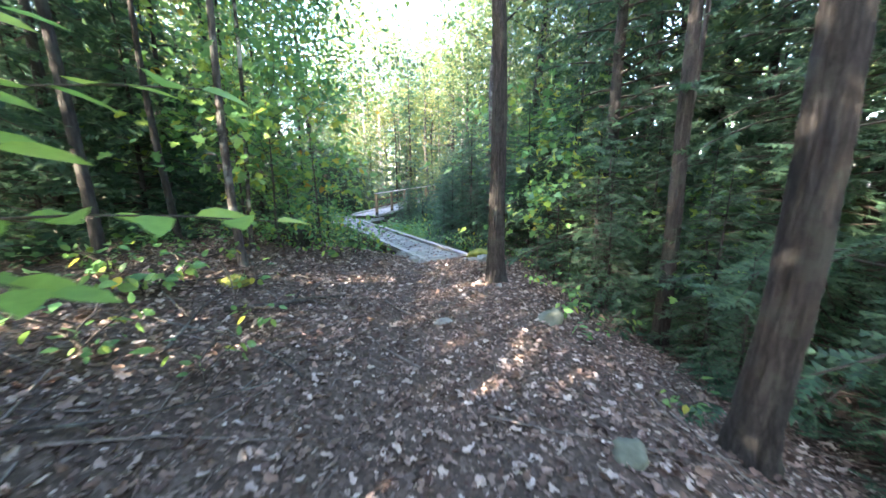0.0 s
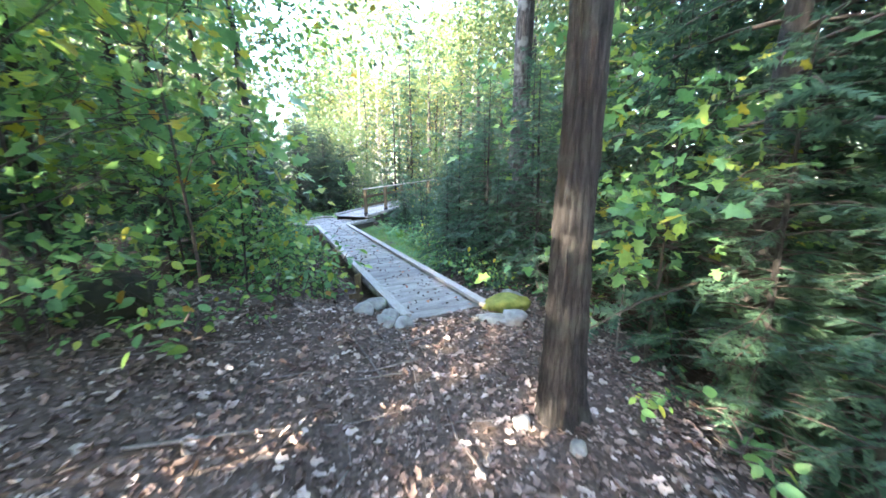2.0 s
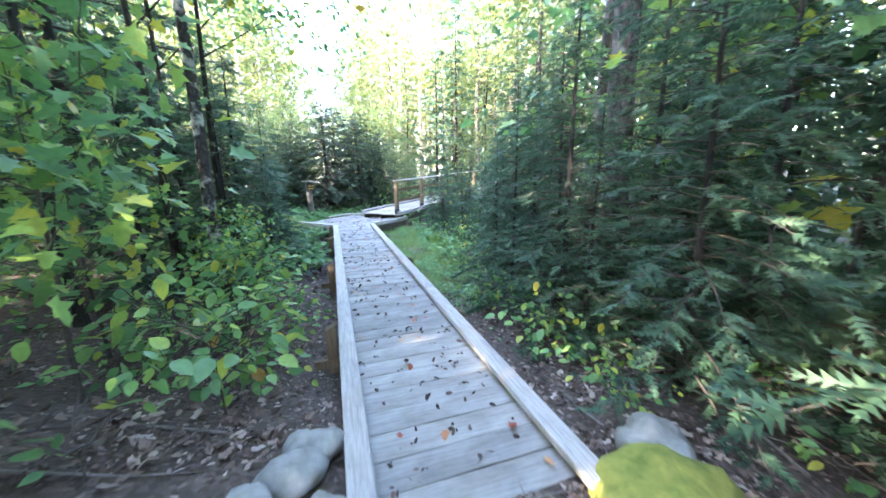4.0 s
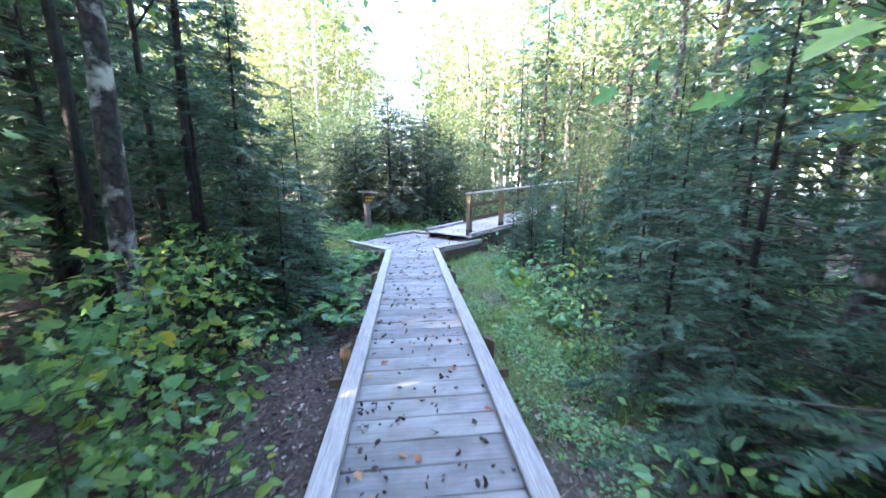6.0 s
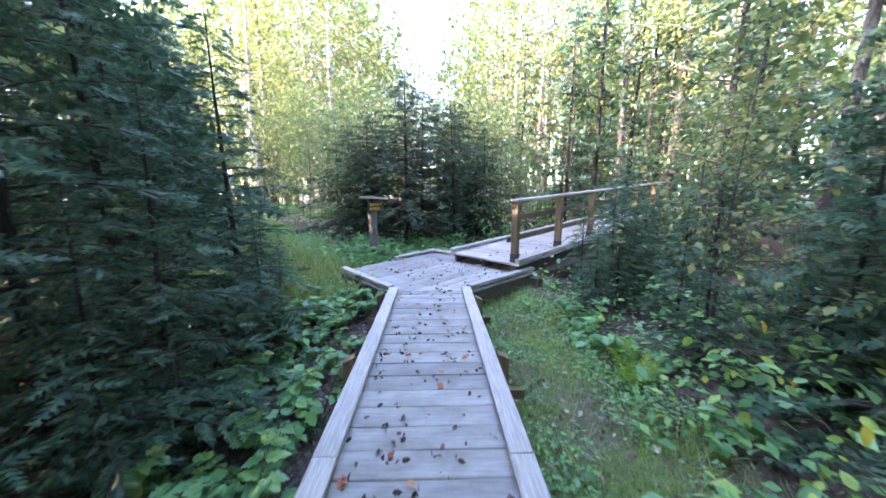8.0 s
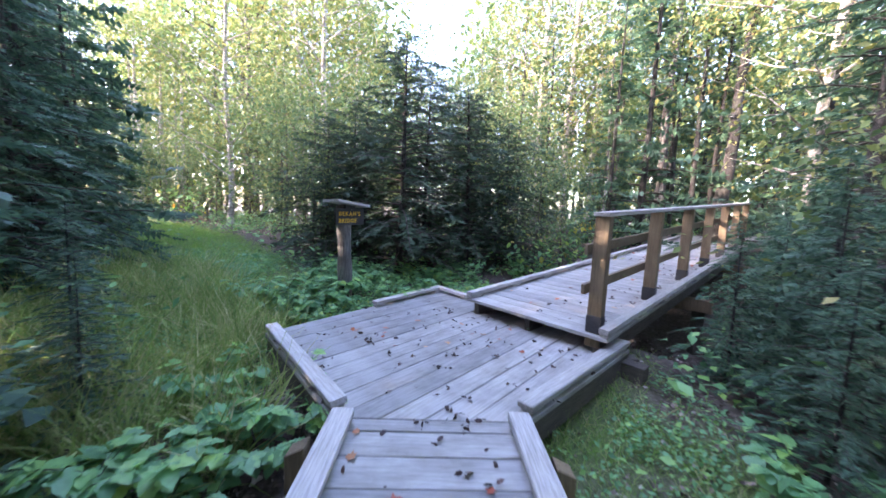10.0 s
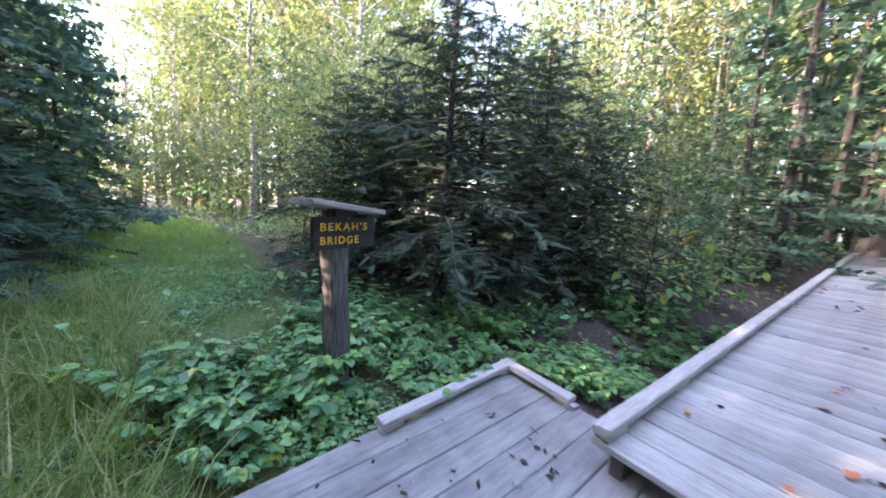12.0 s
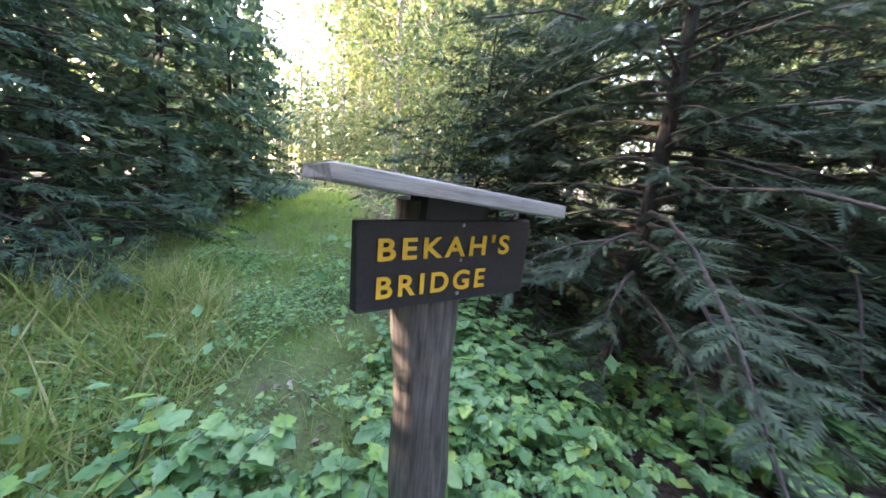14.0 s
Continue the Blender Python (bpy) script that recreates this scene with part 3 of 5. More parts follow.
for x, y in ((-1.6, 1.38), (-0.85, 0.4), (0.1, 3.25), (1.75, 1.15), (0.85, 0.35), (0.6, 2.4)):
    p = part("post", post_bm(0.1, 0.1, 1.0), BEAM, platform)
    p.matrix_local = Matrix.Translation((x, y, -0.06))

# the footbridge that rises from the platform
bridge = thing("footbridge", "plank footbridge with a wooden handrail on one side", "footbridge", "", "structure")


def on_bridge(s, v, z=0.0):
    p = BR0 + BRD * s + BRN * v
    return (p[0], p[1], BRZ + BRS * s + z)


for v in (0.12, BRW / 2, BRW - 0.12):
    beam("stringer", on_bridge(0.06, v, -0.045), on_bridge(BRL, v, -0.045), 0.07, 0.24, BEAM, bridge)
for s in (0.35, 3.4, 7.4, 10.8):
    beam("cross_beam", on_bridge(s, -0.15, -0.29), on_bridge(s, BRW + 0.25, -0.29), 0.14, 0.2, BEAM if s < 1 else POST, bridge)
    for v in (0.2, BRW + 0.05):
        p = part("support_post", post_bm(0.13, 0.13, 1.3), BEAM, bridge)
        p.matrix_local = Matrix.Translation(on_bridge(s + 0.14, v, -0.3))
for v, name in ((0.05, "curb_rail"), (BRW - 0.04, "curb_rail")):
    for s0, s1 in ((0.0, 3.8), (3.803, 7.6), (7.603, BRL)):
        beam(name, on_bridge(s0, v, 0.088), on_bridge(s1, v, 0.088), 0.1, 0.05, RAIL, bridge)
    for s in np.arange(0.12, BRL, 0.85):
        beam("rail_block", on_bridge(s - 0.1, v, 0.037), on_bridge(s + 0.1, v, 0.037), 0.085, 0.037, RAIL, bridge)
NP, GAP = 7, 1.56
for k in range(NP):
    s = 0.1 + GAP * k
    p = part("rail_post", post_bm(0.09, 0.135, 1.26), POST, bridge)
    p.matrix_local = Matrix.Translation(on_bridge(s, BRW - 0.165, 1.12)) @ Matrix.Rotation(BRA, 4, "Z")
    w = part("post_wrap", post_bm(0.1, 0.145, 0.17), TAR, p, "black protective band round the foot of a post")
    w.matrix_local = p.matrix_basis.inverted() @ Matrix.Translation(on_bridge(s, BRW - 0.165, 0.172)) @ Matrix.Rotation(BRA, 4, "Z")
beam("handrail", on_bridge(0.02, BRW - 0.165, 1.165), on_bridge(0.15 + GAP * (NP - 1), BRW - 0.165, 1.165), 0.15, 0.04, RAIL, bridge)
for z in (0.48, 0.86):
    beam("mid_rail", on_bridge(-0.02, BRW - 0.26, z), on_bridge(0.2 + GAP * (NP - 1), BRW - 0.26, z), 0.042, 0.1, POST, bridge)

# the walkway that goes on beyond the bridge
far_walk = thing("far_boardwalk", "further plank walkway beyond the footbridge", "boardwalk", "", "structure")
FD = Vector((math.cos(radians(22)), math.sin(radians(22)), 0.0))
fa = Vector(on_bridge(BRL + 0.15, BRW / 2, -0.1))
for v in (-0.5, 0.5):
    n = Vector((-FD.y, FD.x, 0)) * v
    beam("side_rail", fa + n + Vector((0, 0, 0.09)), fa + FD * 7 + n + Vector((0, 0, 0.09)), 0.12, 0.05, RAIL, far_walk)
    beam("stringer", fa + n * 0.8 + Vector((0, 0, -0.045)), fa + FD * 7 + n * 0.8 + Vector((0, 0, -0.045)), 0.06, 0.2, BEAM, far_walk)

# ---- the sign ----
SC, SU = Vector((-1.29, 2.98, 0)), Vector((0.487, 0.873, 0))
SN = Vector((0.873, -0.487, 0))
sign = thing("trail_sign", "black trail sign with yellow letters, small roof and round post", "sign")
sign.matrix_basis = Matrix((SU, -SN, Vector((0, 0, 1)))).transposed().to_4x4()
sign.matrix_basis.translation = SC
rs = np.random.default_rng(4)
pb = tubes("pole", [([(0.02 - 0.045 * z, 0.085, z) for z in np.linspace(-0.5, 1.33, 14)], 0.103 + 0.008 * np.sin(np.arange(14) * 1.3))], 18)
part("pole", pb, POLE, sign, "dark weathered round post with peeling bark patches")
plate = ob = part("sign_board", board_bm(0.565, 0.235, 0.035, rs, 0.004), SIGNBOARD, sign, "black painted board")
ob.matrix_local = Matrix.Translation((-0.008, -0.035, 1.165)) @ Matrix.Rotation(radians(90), 4, "X")
ob = part("backing_block", board_bm(0.2, 0.12, 0.1, rs, 0.006), SIGNBOARD, sign)
ob.matrix_local = Matrix.Translation((0.0, 0.03, 1.36))
ob = part("roof_board", board_bm(0.65, 0.3, 0.036, rs, 0.004), ROOFW, sign, "grey weathered roof board")
ob.matrix_local = Matrix.Translation((-0.06, -0.02, 1.372)) @ Matrix.Rotation(radians(5.5), 4, "Y") @ Matrix.Rotation(radians(-2), 4, "X")
for z in (1.27, 1.17, 1.07):
    bm = bmesh.new()
    bmesh.ops.create_cone(bm, cap_ends=True, segments=10, radius1=0.006, radius2=0.004, depth=0.004)
    s = part("screw", bm, STEEL, plate)
    s.matrix_local = plate.matrix_basis.inverted() @ Matrix.Translation((0.012, -0.0375, z)) @ Matrix.Rotation(radians(90), 4, "X")


def lettering(text, x, z, size, width):
    """A line of routed, painted capitals, flat on the board, spread to a given width."""
    cu = bpy.data.curves.new("letters", "FONT")
    cu.space_character = 1.28
    cu.body, cu.size, cu.extrude, cu.offset, cu.bevel_depth = text, size, 0.0015, 0.0011, 0.0006
    tmp = new("letters_source", cu)
    bpy.context.view_layer.update()
    me = bpy.data.meshes.new_from_object(tmp.evaluated_get(bpy.context.evaluated_depsgraph_get()))
    bpy.data.objects.remove(tmp)
    xs = [v.co.x for v in me.vertices]
    k = width / (max(xs) - min(xs))
    for v in me.vertices:
        v.co.x = (v.co.x - min(xs)) * k
    me.materials.clear()
    ob = part("lettering", me, YELLOW, plate, "yellow capitals reading " + text)
    ob.matrix_local = plate.matrix_basis.inverted() @ Matrix.Translation((x, -0.0375, z)) @ Matrix.Rotation(radians(90), 4, "X")


lettering("BEKAH'S", -0.238, 1.182, 0.08, 0.428)
lettering("BRIDGE", -0.238, 1.083, 0.08, 0.345)

# ---- boulders ----
def boulder(name, label, seed, x, y, r, mat, squash=0.7, sink=0.35, z=None):
    rng = np.random.default_rng(seed)
    bm = bmesh.new()
    bmesh.ops.create_icosphere(bm, subdivisions=3, radius=1.0)
    off = Vector(rng.uniform(0, 50, 3))
    for v in bm.verts:
        d = 1 + 0.42 * noise.noise(v.co * 1.1 + off) + 0.16 * noise.noise(v.co * 2.8 + off) + 0.05 * noise.noise(v.co * 7 + off)
        v.co = Vector((v.co.x * d * r[0], v.co.y * d * r[1], v.co.z * d * r[0] * squash))
    for f in bm.faces:
        f.smooth = True
    ob = part(name, bm, mat)
    zz = height(x, y) if z is None else z
    ob.matrix_basis = Matrix.Translation((x, y, zz + r[0] * squash * (1 - 2 * sink))) @ Matrix.Rotation(rng.uniform(0, 6.28), 4, "Z")
    return tagged(ob, label, "rock", "rocks by the trail")


boulder("mossy_rock", "moss-covered boulder at the foot of the boardwalk", 1, 0.78, -9.72, (0.3, 0.23), MOSS, 0.45, 0.36)
boulder("rock", "pale grey rock beside the boardwalk end", 2, 0.58, -10.1, (0.19, 0.15), ROCK, 0.5, 0.38)
boulder("rock", "pale grey rock beside the boardwalk end", 3, 1.0, -9.45, (0.2, 0.17), ROCK, 0.5, 0.36)
for k, (x, y, r) in enumerate([(-0.72, -9.35, 0.16), (-0.86, -9.1, 0.17), (-0.62, -9.6, 0.15), (-0.85, -9.55, 0.14), (-1.02, -9.3, 0.14), (-0.78, -8.9, 0.16)]):
    boulder("rock", "rounded grey stone heaped beside the boardwalk end", 10 + k, x, y, (r * 0.9, r * 0.75), ROCK, 0.65, 0.36)
boulder("rock", "greenish grey stone set in the leaf litter", 20, -0.5, -13.2, (0.21, 0.14), ROCK_GREEN, 0.55, 0.35)
boulder("rock", "tan stone lying in the trail litter", 21, -1.66, -15.0, (0.13, 0.1), ROCK_GREEN, 0.45, 0.35)
boulder("rock", "small pale stone among leaves by the tree", 22, -0.45, -11.5, (0.07, 0.06), ROCK, 0.7, 0.3)
boulder("rock", "small pale stone among leaves by the tree", 23, -0.3, -11.85, (0.06, 0.05), ROCK, 0.7, 0.3)
boulder("rock", "flat pale stone in the trail", 24, -1.75, -12.7, (0.12, 0.08), ROCK, 0.35, 0.55)

MOSSY_EARTH = plain("mossy_earth", (0.01, 0.011, 0.007), (0.035, 0.038, 0.02), 9, 0.97, 0.03)
boulder("earth_hummock", "dark mossy earth hummock under the saplings", 25, -3.2, -9.5, (0.46, 0.38), MOSSY_EARTH, 0.5, 0.5)
boulder("mossy_clump", "low cushion of yellow-green moss on the bank", 26, -3.9, -11.7, (0.2, 0.16), MOSS, 0.35, 0.4)
boulder("rock", "flat grey stone beside the mossy boulder", 27, 0.35, -10.0, (0.2, 0.13), ROCK, 0.3, 0.45)

# ---- big single trees ----
def lone_trunk(name, label, seed, x, y, H, r, mat, lean=(0, 0), limbs=10, leafmat=None, z0=None, furrow=0.0):
    t = broadleaf(name, label, seed, H, 2.6, z0 or H * 0.5, r, limbs, 120, 22, 0.15, leafmat or BROAD, mat, None, lean, 0.6, furrow=furrow)
    t.matrix_basis = at(x, y)
    return t


lone_trunk("maple_tree", "dark furrowed trunk standing at the edge of the trail", 31, -0.13, -11.55, 13, 0.13, BARK_DARK, (-0.022, 0.004), furrow=0.32)
lone_trunk("maple_tree", "thick lichen-spotted trunk close beside the trail", 32, -0.6, -15.2, 13, 0.13, BARK_DARK, (0.045, -0.02), furrow=0.26)
lone_trunk("maple_tree", "dark trunk among hemlock branches", 33, 1.6, -13.35, 13, 0.105, BARK_DARK, (0.02, 0.0), furrow=0.2)
lone_trunk("maple_tree", "slimmer dark trunk among hemlock branches", 43, 1.98, -13.15, 13, 0.045, BARK_GREY, (0.02, 0.0))
lone_trunk("twin_maple", "tall grey twin trunk rising behind young hemlocks", 34, 3.25, -6.8, 14, 0.19, BARK_GREY, (0.005, 0.0))
lone_trunk("twin_maple", "tall dark twin trunk rising behind young hemlocks", 35, 3.55, -6.45, 14, 0.17, BARK_DARK, (0.02, 0.0))
lone_trunk("maple_tree", "leaning dark trunk deep among hemlocks", 36, 5.3, -6.1, 13, 0.22, BARK_DARK, (0.10, 0.03))
lone_trunk("birch_tree", "slim trunk patched with white lichen near the boardwalk", 37, -2.15, -5.15, 11, 0.085, BARK_MIXED, (-0.035, 0.01))
lone_trunk("birch_tree", "leaning grey birch trunk among yellowing leaves", 38, 6.1, 0.2, 12, 0.11, BARK_GREY, (0.09, 0.05), 8, AUTUMN)
lone_trunk("birch_tree", "white birch with a forked top", 39, 5.6, 23.0, 15, 0.17, BARK_BIRCH, (-0.06, 0.0), 12, AUTUMN, 9)
lone_trunk("birch_tree", "white birch trunk lit beyond the fir", 40, -1.2, 18.0, 10, 0.12, BARK_BIRCH, (0.0, 0.0), 8, AUTUMN, 6)
lone_trunk("pine_tree", "pale grey trunk beyond the footbridge", 41, 9.9, 13.0, 13, 0.22, BARK_GREY)
for k, (x, y, r, m) in enumerate([(7.6, 13.4, 0.06, BARK_BIRCH), (8.6, 14.3, 0.08, BARK_GREY), (10.7, 13.3, 0.1, BARK_DARK), (11.3, 12.9, 0.12, BARK_DARK), (6.9, 12.2, 0.05, BARK_DARK), (12.9, 13.8, 0.13, BARK_DARK)]):
    lone_trunk("pine_tree", "straight bare trunk in the shade beyond the footbridge", 110 + k, x, y, 13, r, m, (0.01 * (k % 3 - 1), 0.0), 8, BROAD, 6)
blazed = lone_trunk("pine_tree", "dark leaning trunk with a yellow trail blaze", 42, 11.75, 12.05, 14, 0.26, BARK_DARK, (0.06, 0.0))
bm = bmesh.new()
bmesh.ops.create_cube(bm, size=1.0)
for v in bm.verts:
    v.co = Vector((v.co.x * 0.07, v.co.y * 0.025, v.co.z * 0.16))
bmesh.ops.bevel(bm, geom=list(bm.edges), offset=0.01, segments=1, affect="EDGES")
bz = part("trail_blaze", bm, BLAZE, blazed, "yellow painted blaze")
bz.matrix_local = Matrix.Translation((-0.08, -0.29, 2.3)) @ Matrix.Rotation(radians(-42), 4, "Z")
lone_trunk("young_maple", "slim pale grey stem on the leafy bank", 121, -3.85, -11.05, 8, 0.055, BARK_GREY, (-0.012, 0.01), 8, MAPLE, 3.6)
lone_trunk("young_maple", "thin pale grey stem on the leafy bank", 122, -3.75, -10.3, 8, 0.035, BARK_MIXED, (0.01, 0.01), 8, MAPLE, 3.6)
lone_trunk("maple_tree", "grey leaning trunk among hemlock boughs", 44, 3.95, -5.35, 12, 0.12, BARK_GREY, (0.08, 0.02))
for k, (x, y, r) in enumerate([(-4.7, -9.9, 0.05), (-5.1, -11.3, 0.06), (-4.1, -7.9, 0.045), (-2.95, -4.5, 0.06), (-3.1, -3.3, 0.05), (-3.6, -5.6, 0.06), (-5.8, -12.6, 0.07), (-5.05, -8.03, 0.05), (-6.2, -9.2, 0.08), (-2.3, -3.9, 0.05)]):
    lone_trunk("young_maple", "slim dark stem rising through the understorey", 90 + k, x, y, 8.5, r, BARK_DARK, (0.012 * (k % 3 - 1), 0.01 * (k % 2)), 8, MAPLE, 3.4)
for k, (x, y) in enumerate([(-17.0, 17.8), (-16.3, 18.6), (-17.9, 18.4), (-15.2, 18.5)]):
    lone_trunk("birch_tree", "slim white birch at the end of the grassy path", 50 + k, x, y, 12, 0.13, BARK_BIRCH, (0.01 * k, 0), 8, AUTUMN, 7)

# ---- hemlocks and firs ----
hem_big = conifer("hemlock_tree", "tall dark hemlock with drooping feathery branches", 61, 13, 2.6, 1.5, 0.14, 130, 40, 0.33, bare=14)
# the first three are added west of the bank to shade trail and deck
plant_all(hem_big, [(-7.7, -13.0, 0, 1.1), (-7.4, -14.9, 90, 0.95), (-9.9, -11.8, 150, 1.6), (-4.7, -2.9, 160, 0.95), (-5.0, 0.6, 70, 0.75), (2.9, -11.4, 40, 1), (3.6, -14.2, 130, 1.0), (-6.9, -5.3, 200, 1.0), (2.9, -15.8, 40, 0.9), (-7.7, 3.0, 140, 0.95), (-7.4, -1.2, 10, 1.0), (-7.2, 0.6, 300, 1.0), (7.8, 4.0, 75, 0.9), (1.9, -16.4, 20, 1)])
hem_mid = conifer("hemlock_sapling", "young hemlock with soft layered branches to the ground", 62, 4.6, 1.45, 0.12, 0.045, 110, 30, 0.225)
# the three around (-6.2, -9.6) are added to keep sun off the boardwalk
YOUNG = [(2.95, 0.1, 40, 0.4), (8.2, 5.2, 10, 0.55), (9.6, 6.0, 130, 0.6), (10.8, 7.0, 250, 0.65), (11.8, 7.8, 60, 0.7), (7.4, 4.2, 190, 0.55), (1.2, -12.7, 100, 0.6), (1.45, -14.0, 220, 0.62), (0.85, -14.6, 10, 0.4), (-2.3, -3.9, 70, 0.8), (-1.95, -2.5, 10, 0.58), (-2.7, -2.0, 200, 0.9), (-1.8, -3.2, 310, 0.45), (3.4, -3.2, 40, 0.7), (2.95, -1.6, 170, 0.48), (3.7, -2.2, 280, 0.65), (2.75, -4.1, 10, 0.55), (2.4, -6.7, 120, 0.8), (1.72, -8.1, 330, 0.52), (2.8, -7.8, 60, 1.0), (2.2, -5.2, 200, 0.55), (-5.2, 2.3, 40, 0.95), (-6.3, 3.4, 170, 1.1), (-4.5, 1.2, 280, 0.75), (-6.2, -9.6, 30, 0.75), (-6.35, -10.5, 160, 0.8), (-6.0, -8.8, 250, 0.75), (2.6, -14.3, 75, 1.05), (2.35, -12.6, 190, 0.85), (2.0, -7.4, 0, 0.88), (1.95, -8.9, 100, 0.8), (3.1, -8.7, 50, 1.0), (2.15, -5.9, 210, 0.72), (3.2, -4.9, 20, 0.75), (3.0, -10.4, 80, 1.0), (1.9, -11.9, 15, 0.8), (3.6, -12.2, 200, 1.1), (1.9, -13.7, 15, 0.7), (3.0, 0.4, 60, 0.45), (3.9, 1.3, 10, 0.55), (-5.7, 2.9, 80, 1.15), (-7.0, 4.6, 10, 1.25), (-4.9, 1.5, 10, 1.0), (-8.9, 6.6, 10, 1.2), (2.9, -14.5, 40, 1.1), (4.1, -13.5, 90, 1.15), (0.9, -17.2, 20, 0.9), (2.75, 0.95, 50, 0.36), (2.5, -0.1, 130, 0.32), (3.3, 0.7, 10, 0.5), (3.5, -0.5, 10, 0.42), (4.7, 2.2, 99, 0.5), (5.9, 3.6, 0, 0.55), (-5.3, -7.3, 10, 1.15), (1.1, -15.9, 70, 0.75), (-2.3, -3.0, 20, 0.95), (-2.0, -1.4, 140, 0.8), (-3.2, -1.2, 220, 1.1), (-3.5, -4.2, 30, 0.9), (-2.3, 0.15, 20, 0.27), (-2.05, -0.9, 140, 0.42), (-2.75, 0.55, 60, 0.33), (4.9, 2.6, 20, 0.5), (5.8, 3.7, 140, 0.35), (3.9, 1.7, 250, 0.5), (6.9, 4.4, 10, 0.45), (-2.75, -0.35, 90, 0.36), (4.6, -3.4, 44, 0.9), (5.2, -1.6, 120, 1.0), (4.4, -7.4, 12, 1.1), (-5.4, -8.4, 30, 1.0), (2.2, -13.0, 60, 0.6)]
NEAR = [p for p in YOUNG if -3.0 < p[0] < 3.3 or -6.5 < p[0] < 0 and 1.0 < p[1] < 4.0]
# (0.9, -17.2) and (1.1, -15.9) stand unseen behind the camera, as shade
plant_all(hem_mid, NEAR)
hem_thin = conifer("hemlock_sapling", "young hemlock in the shade further off", 66, 4.6, 1.45, 0.12, 0.045, 90, 17, 0.34, template=SPRAY_FAR)
plant_all(hem_thin, [p for p in YOUNG if p not in NEAR])
hem_far = conifer("spruce_tree", "slim dark spruce in the shade of the wood", 64, 9.5, 1.7, 0.5, 0.09, 72, 13, 0.5, template=SPRAY_FAR)
rngt = np.random.default_rng(77)
spots = [(9.5, -12.0), (10.5, -9.0), (8.2, -16.6), (9.4, -17.4), (10.6, -14.4), (8.3, -10.8), (8.7, -6.0), (9.9, -7.4), (8.3, -4.6), (11.2, -11.4), (10.8, -5.2), (4.4, -11.2), (5.0, -13.0), (4.3, -14.6), (5.6, -11.0), (4.0, -9.6), (-12.0, 8.6), (-13.8, 10.6), (-10.2, 6.8), (5.2, -15.5), (6.2, -13.6), (4.5, -16.8), (6.8, -15.8), (7.9, -13.4), (3.0, -17.6), (5.4, -9.3), (12.6, 9.0), (-9.6, 5.4), (-7.9, -16.8), (5.2, -12.2), (-6.3, -7.8), (-6.8, -2.2), (-10.8, -3.2), (-7.3, -6.6), (-7.0, -16.2), (-8.6, -18.6), (-10.0, -17.8), (-6.4, -19.0), (-2.4, -19.6), (2.8, -18.8), (-9.2, 4.0), (-10.8, 6.6), (-12.4, 2.8), (-8.2, 1.2), (-13.6, 9.6), (-11.2, -10.4), (-9.5, -5.5), (-8.4, -1.2), (-9.8, 1.5), (-7.8, 2.4), (-10.5, 4.5), (-9.5, 8.5), (-12.5, 8.0), (-11.5, 11.5), (6.6, -6.0), (7.4, -8.8), (7.0, -12.0), (8.6, -3.0), (9.6, 1.6), (9.8, 5.4), (14.5, 6.0), (14.2, 11.4), (11.0, 14.2), (13.4, 15.0), (8.6, 14.8), (6.8, 9.2), (4.6, 12.6), (5.4, 8.6), (13.0, 7.2), (16.5, 12.5), (12.2, 12.9), (-5.5, -17.5), (5.6, -17.4), (0.2, -19.2), (9.0, -15.5), (-9.0, -16.5), (-12.0, -9.5)]
plant_all(hem_far, [(x, y, rngt.uniform(0, 360), rngt.uniform(0.8, 1.3)) for x, y in spots])
near_fir = conifer("fir_tree", "dark fir with a leaning bare lower trunk behind the sign", 65, 5.0, 1.85, 0.7, 0.075, 140, 60, 0.19, FIR, template=SPRAY_FINE, droop=0.3, lean=(0.02, 0.03), bare=12, taper=0.5)
plant_all(near_fir, [(-0.78, 5.0, 0, 1.0), (0.75, 5.9, 120, 0.85)])
fir = conifer("fir_tree", "bushy dark balsam fir with dense branches behind the sign", 63, 4.9, 2.2, 0.3, 0.07, 150, 42, 0.25, FIR, droop=0.2, taper=0.42)
plant_all(fir, [(-0.3, 6.7, 0, 0.98), (-1.7, 6.1, 100, 0.72), (-2.7, 6.4, 20, 0.7), (1.5, 6.3, 70, 0.6), (-2.2, 7.0, 40, 0.85), (1.9, 7.4, 210, 0.8), (0.9, 8.2, 80, 1.0)])

# ---- leafy understorey ----
sap = broadleaf("maple_sapling", "young maple with broad green and yellowing leaves", 71, 2.7, 1.1, 0.75, 0.02, 16, 46, 9, 0.14, MAPLE, TWIG, STAR, (0, 0), 0.3, 0.45, "sapling", "saplings beside the walk")
plant_all(sap, [(4.5, -8.7, 120, 1.7), (5.0, -5.3, 240, 1.75), (5.7, -7.3, 20, 1.9), (-2.6, -9.0, 0, 1.0), (-3.4, -10.0, 80, 1.0), (-2.3, -7.9, 140, 0.85), (-3.0, -7.6, 300, 1.0), (-3.9, -8.6, 20, 1.1), (2.7, -13.0, 55, 0.9), (1.9, -10.9, 25, 1.0), (-2.9, -6.5, 260, 0.85), (-4.2, -7.3, 33, 1.2), (-4.0, 2.7, 10, 1.0), (-1.85, -5.35, 80, 0.5), (-1.65, -6.4, 180, 0.45), (-2.3, -3.9, 30, 0.5)])
shrub = broadleaf("leafy_shrub", "low shrub with large green leaves, some yellow", 72, 0.8, 0.5, 0.15, 0.008, 12, 22, 5, 0.125, MAPLE, TWIG, OVAL, (0, 0), 0.18, 0.6, "shrub", "shrubs beside the walk")
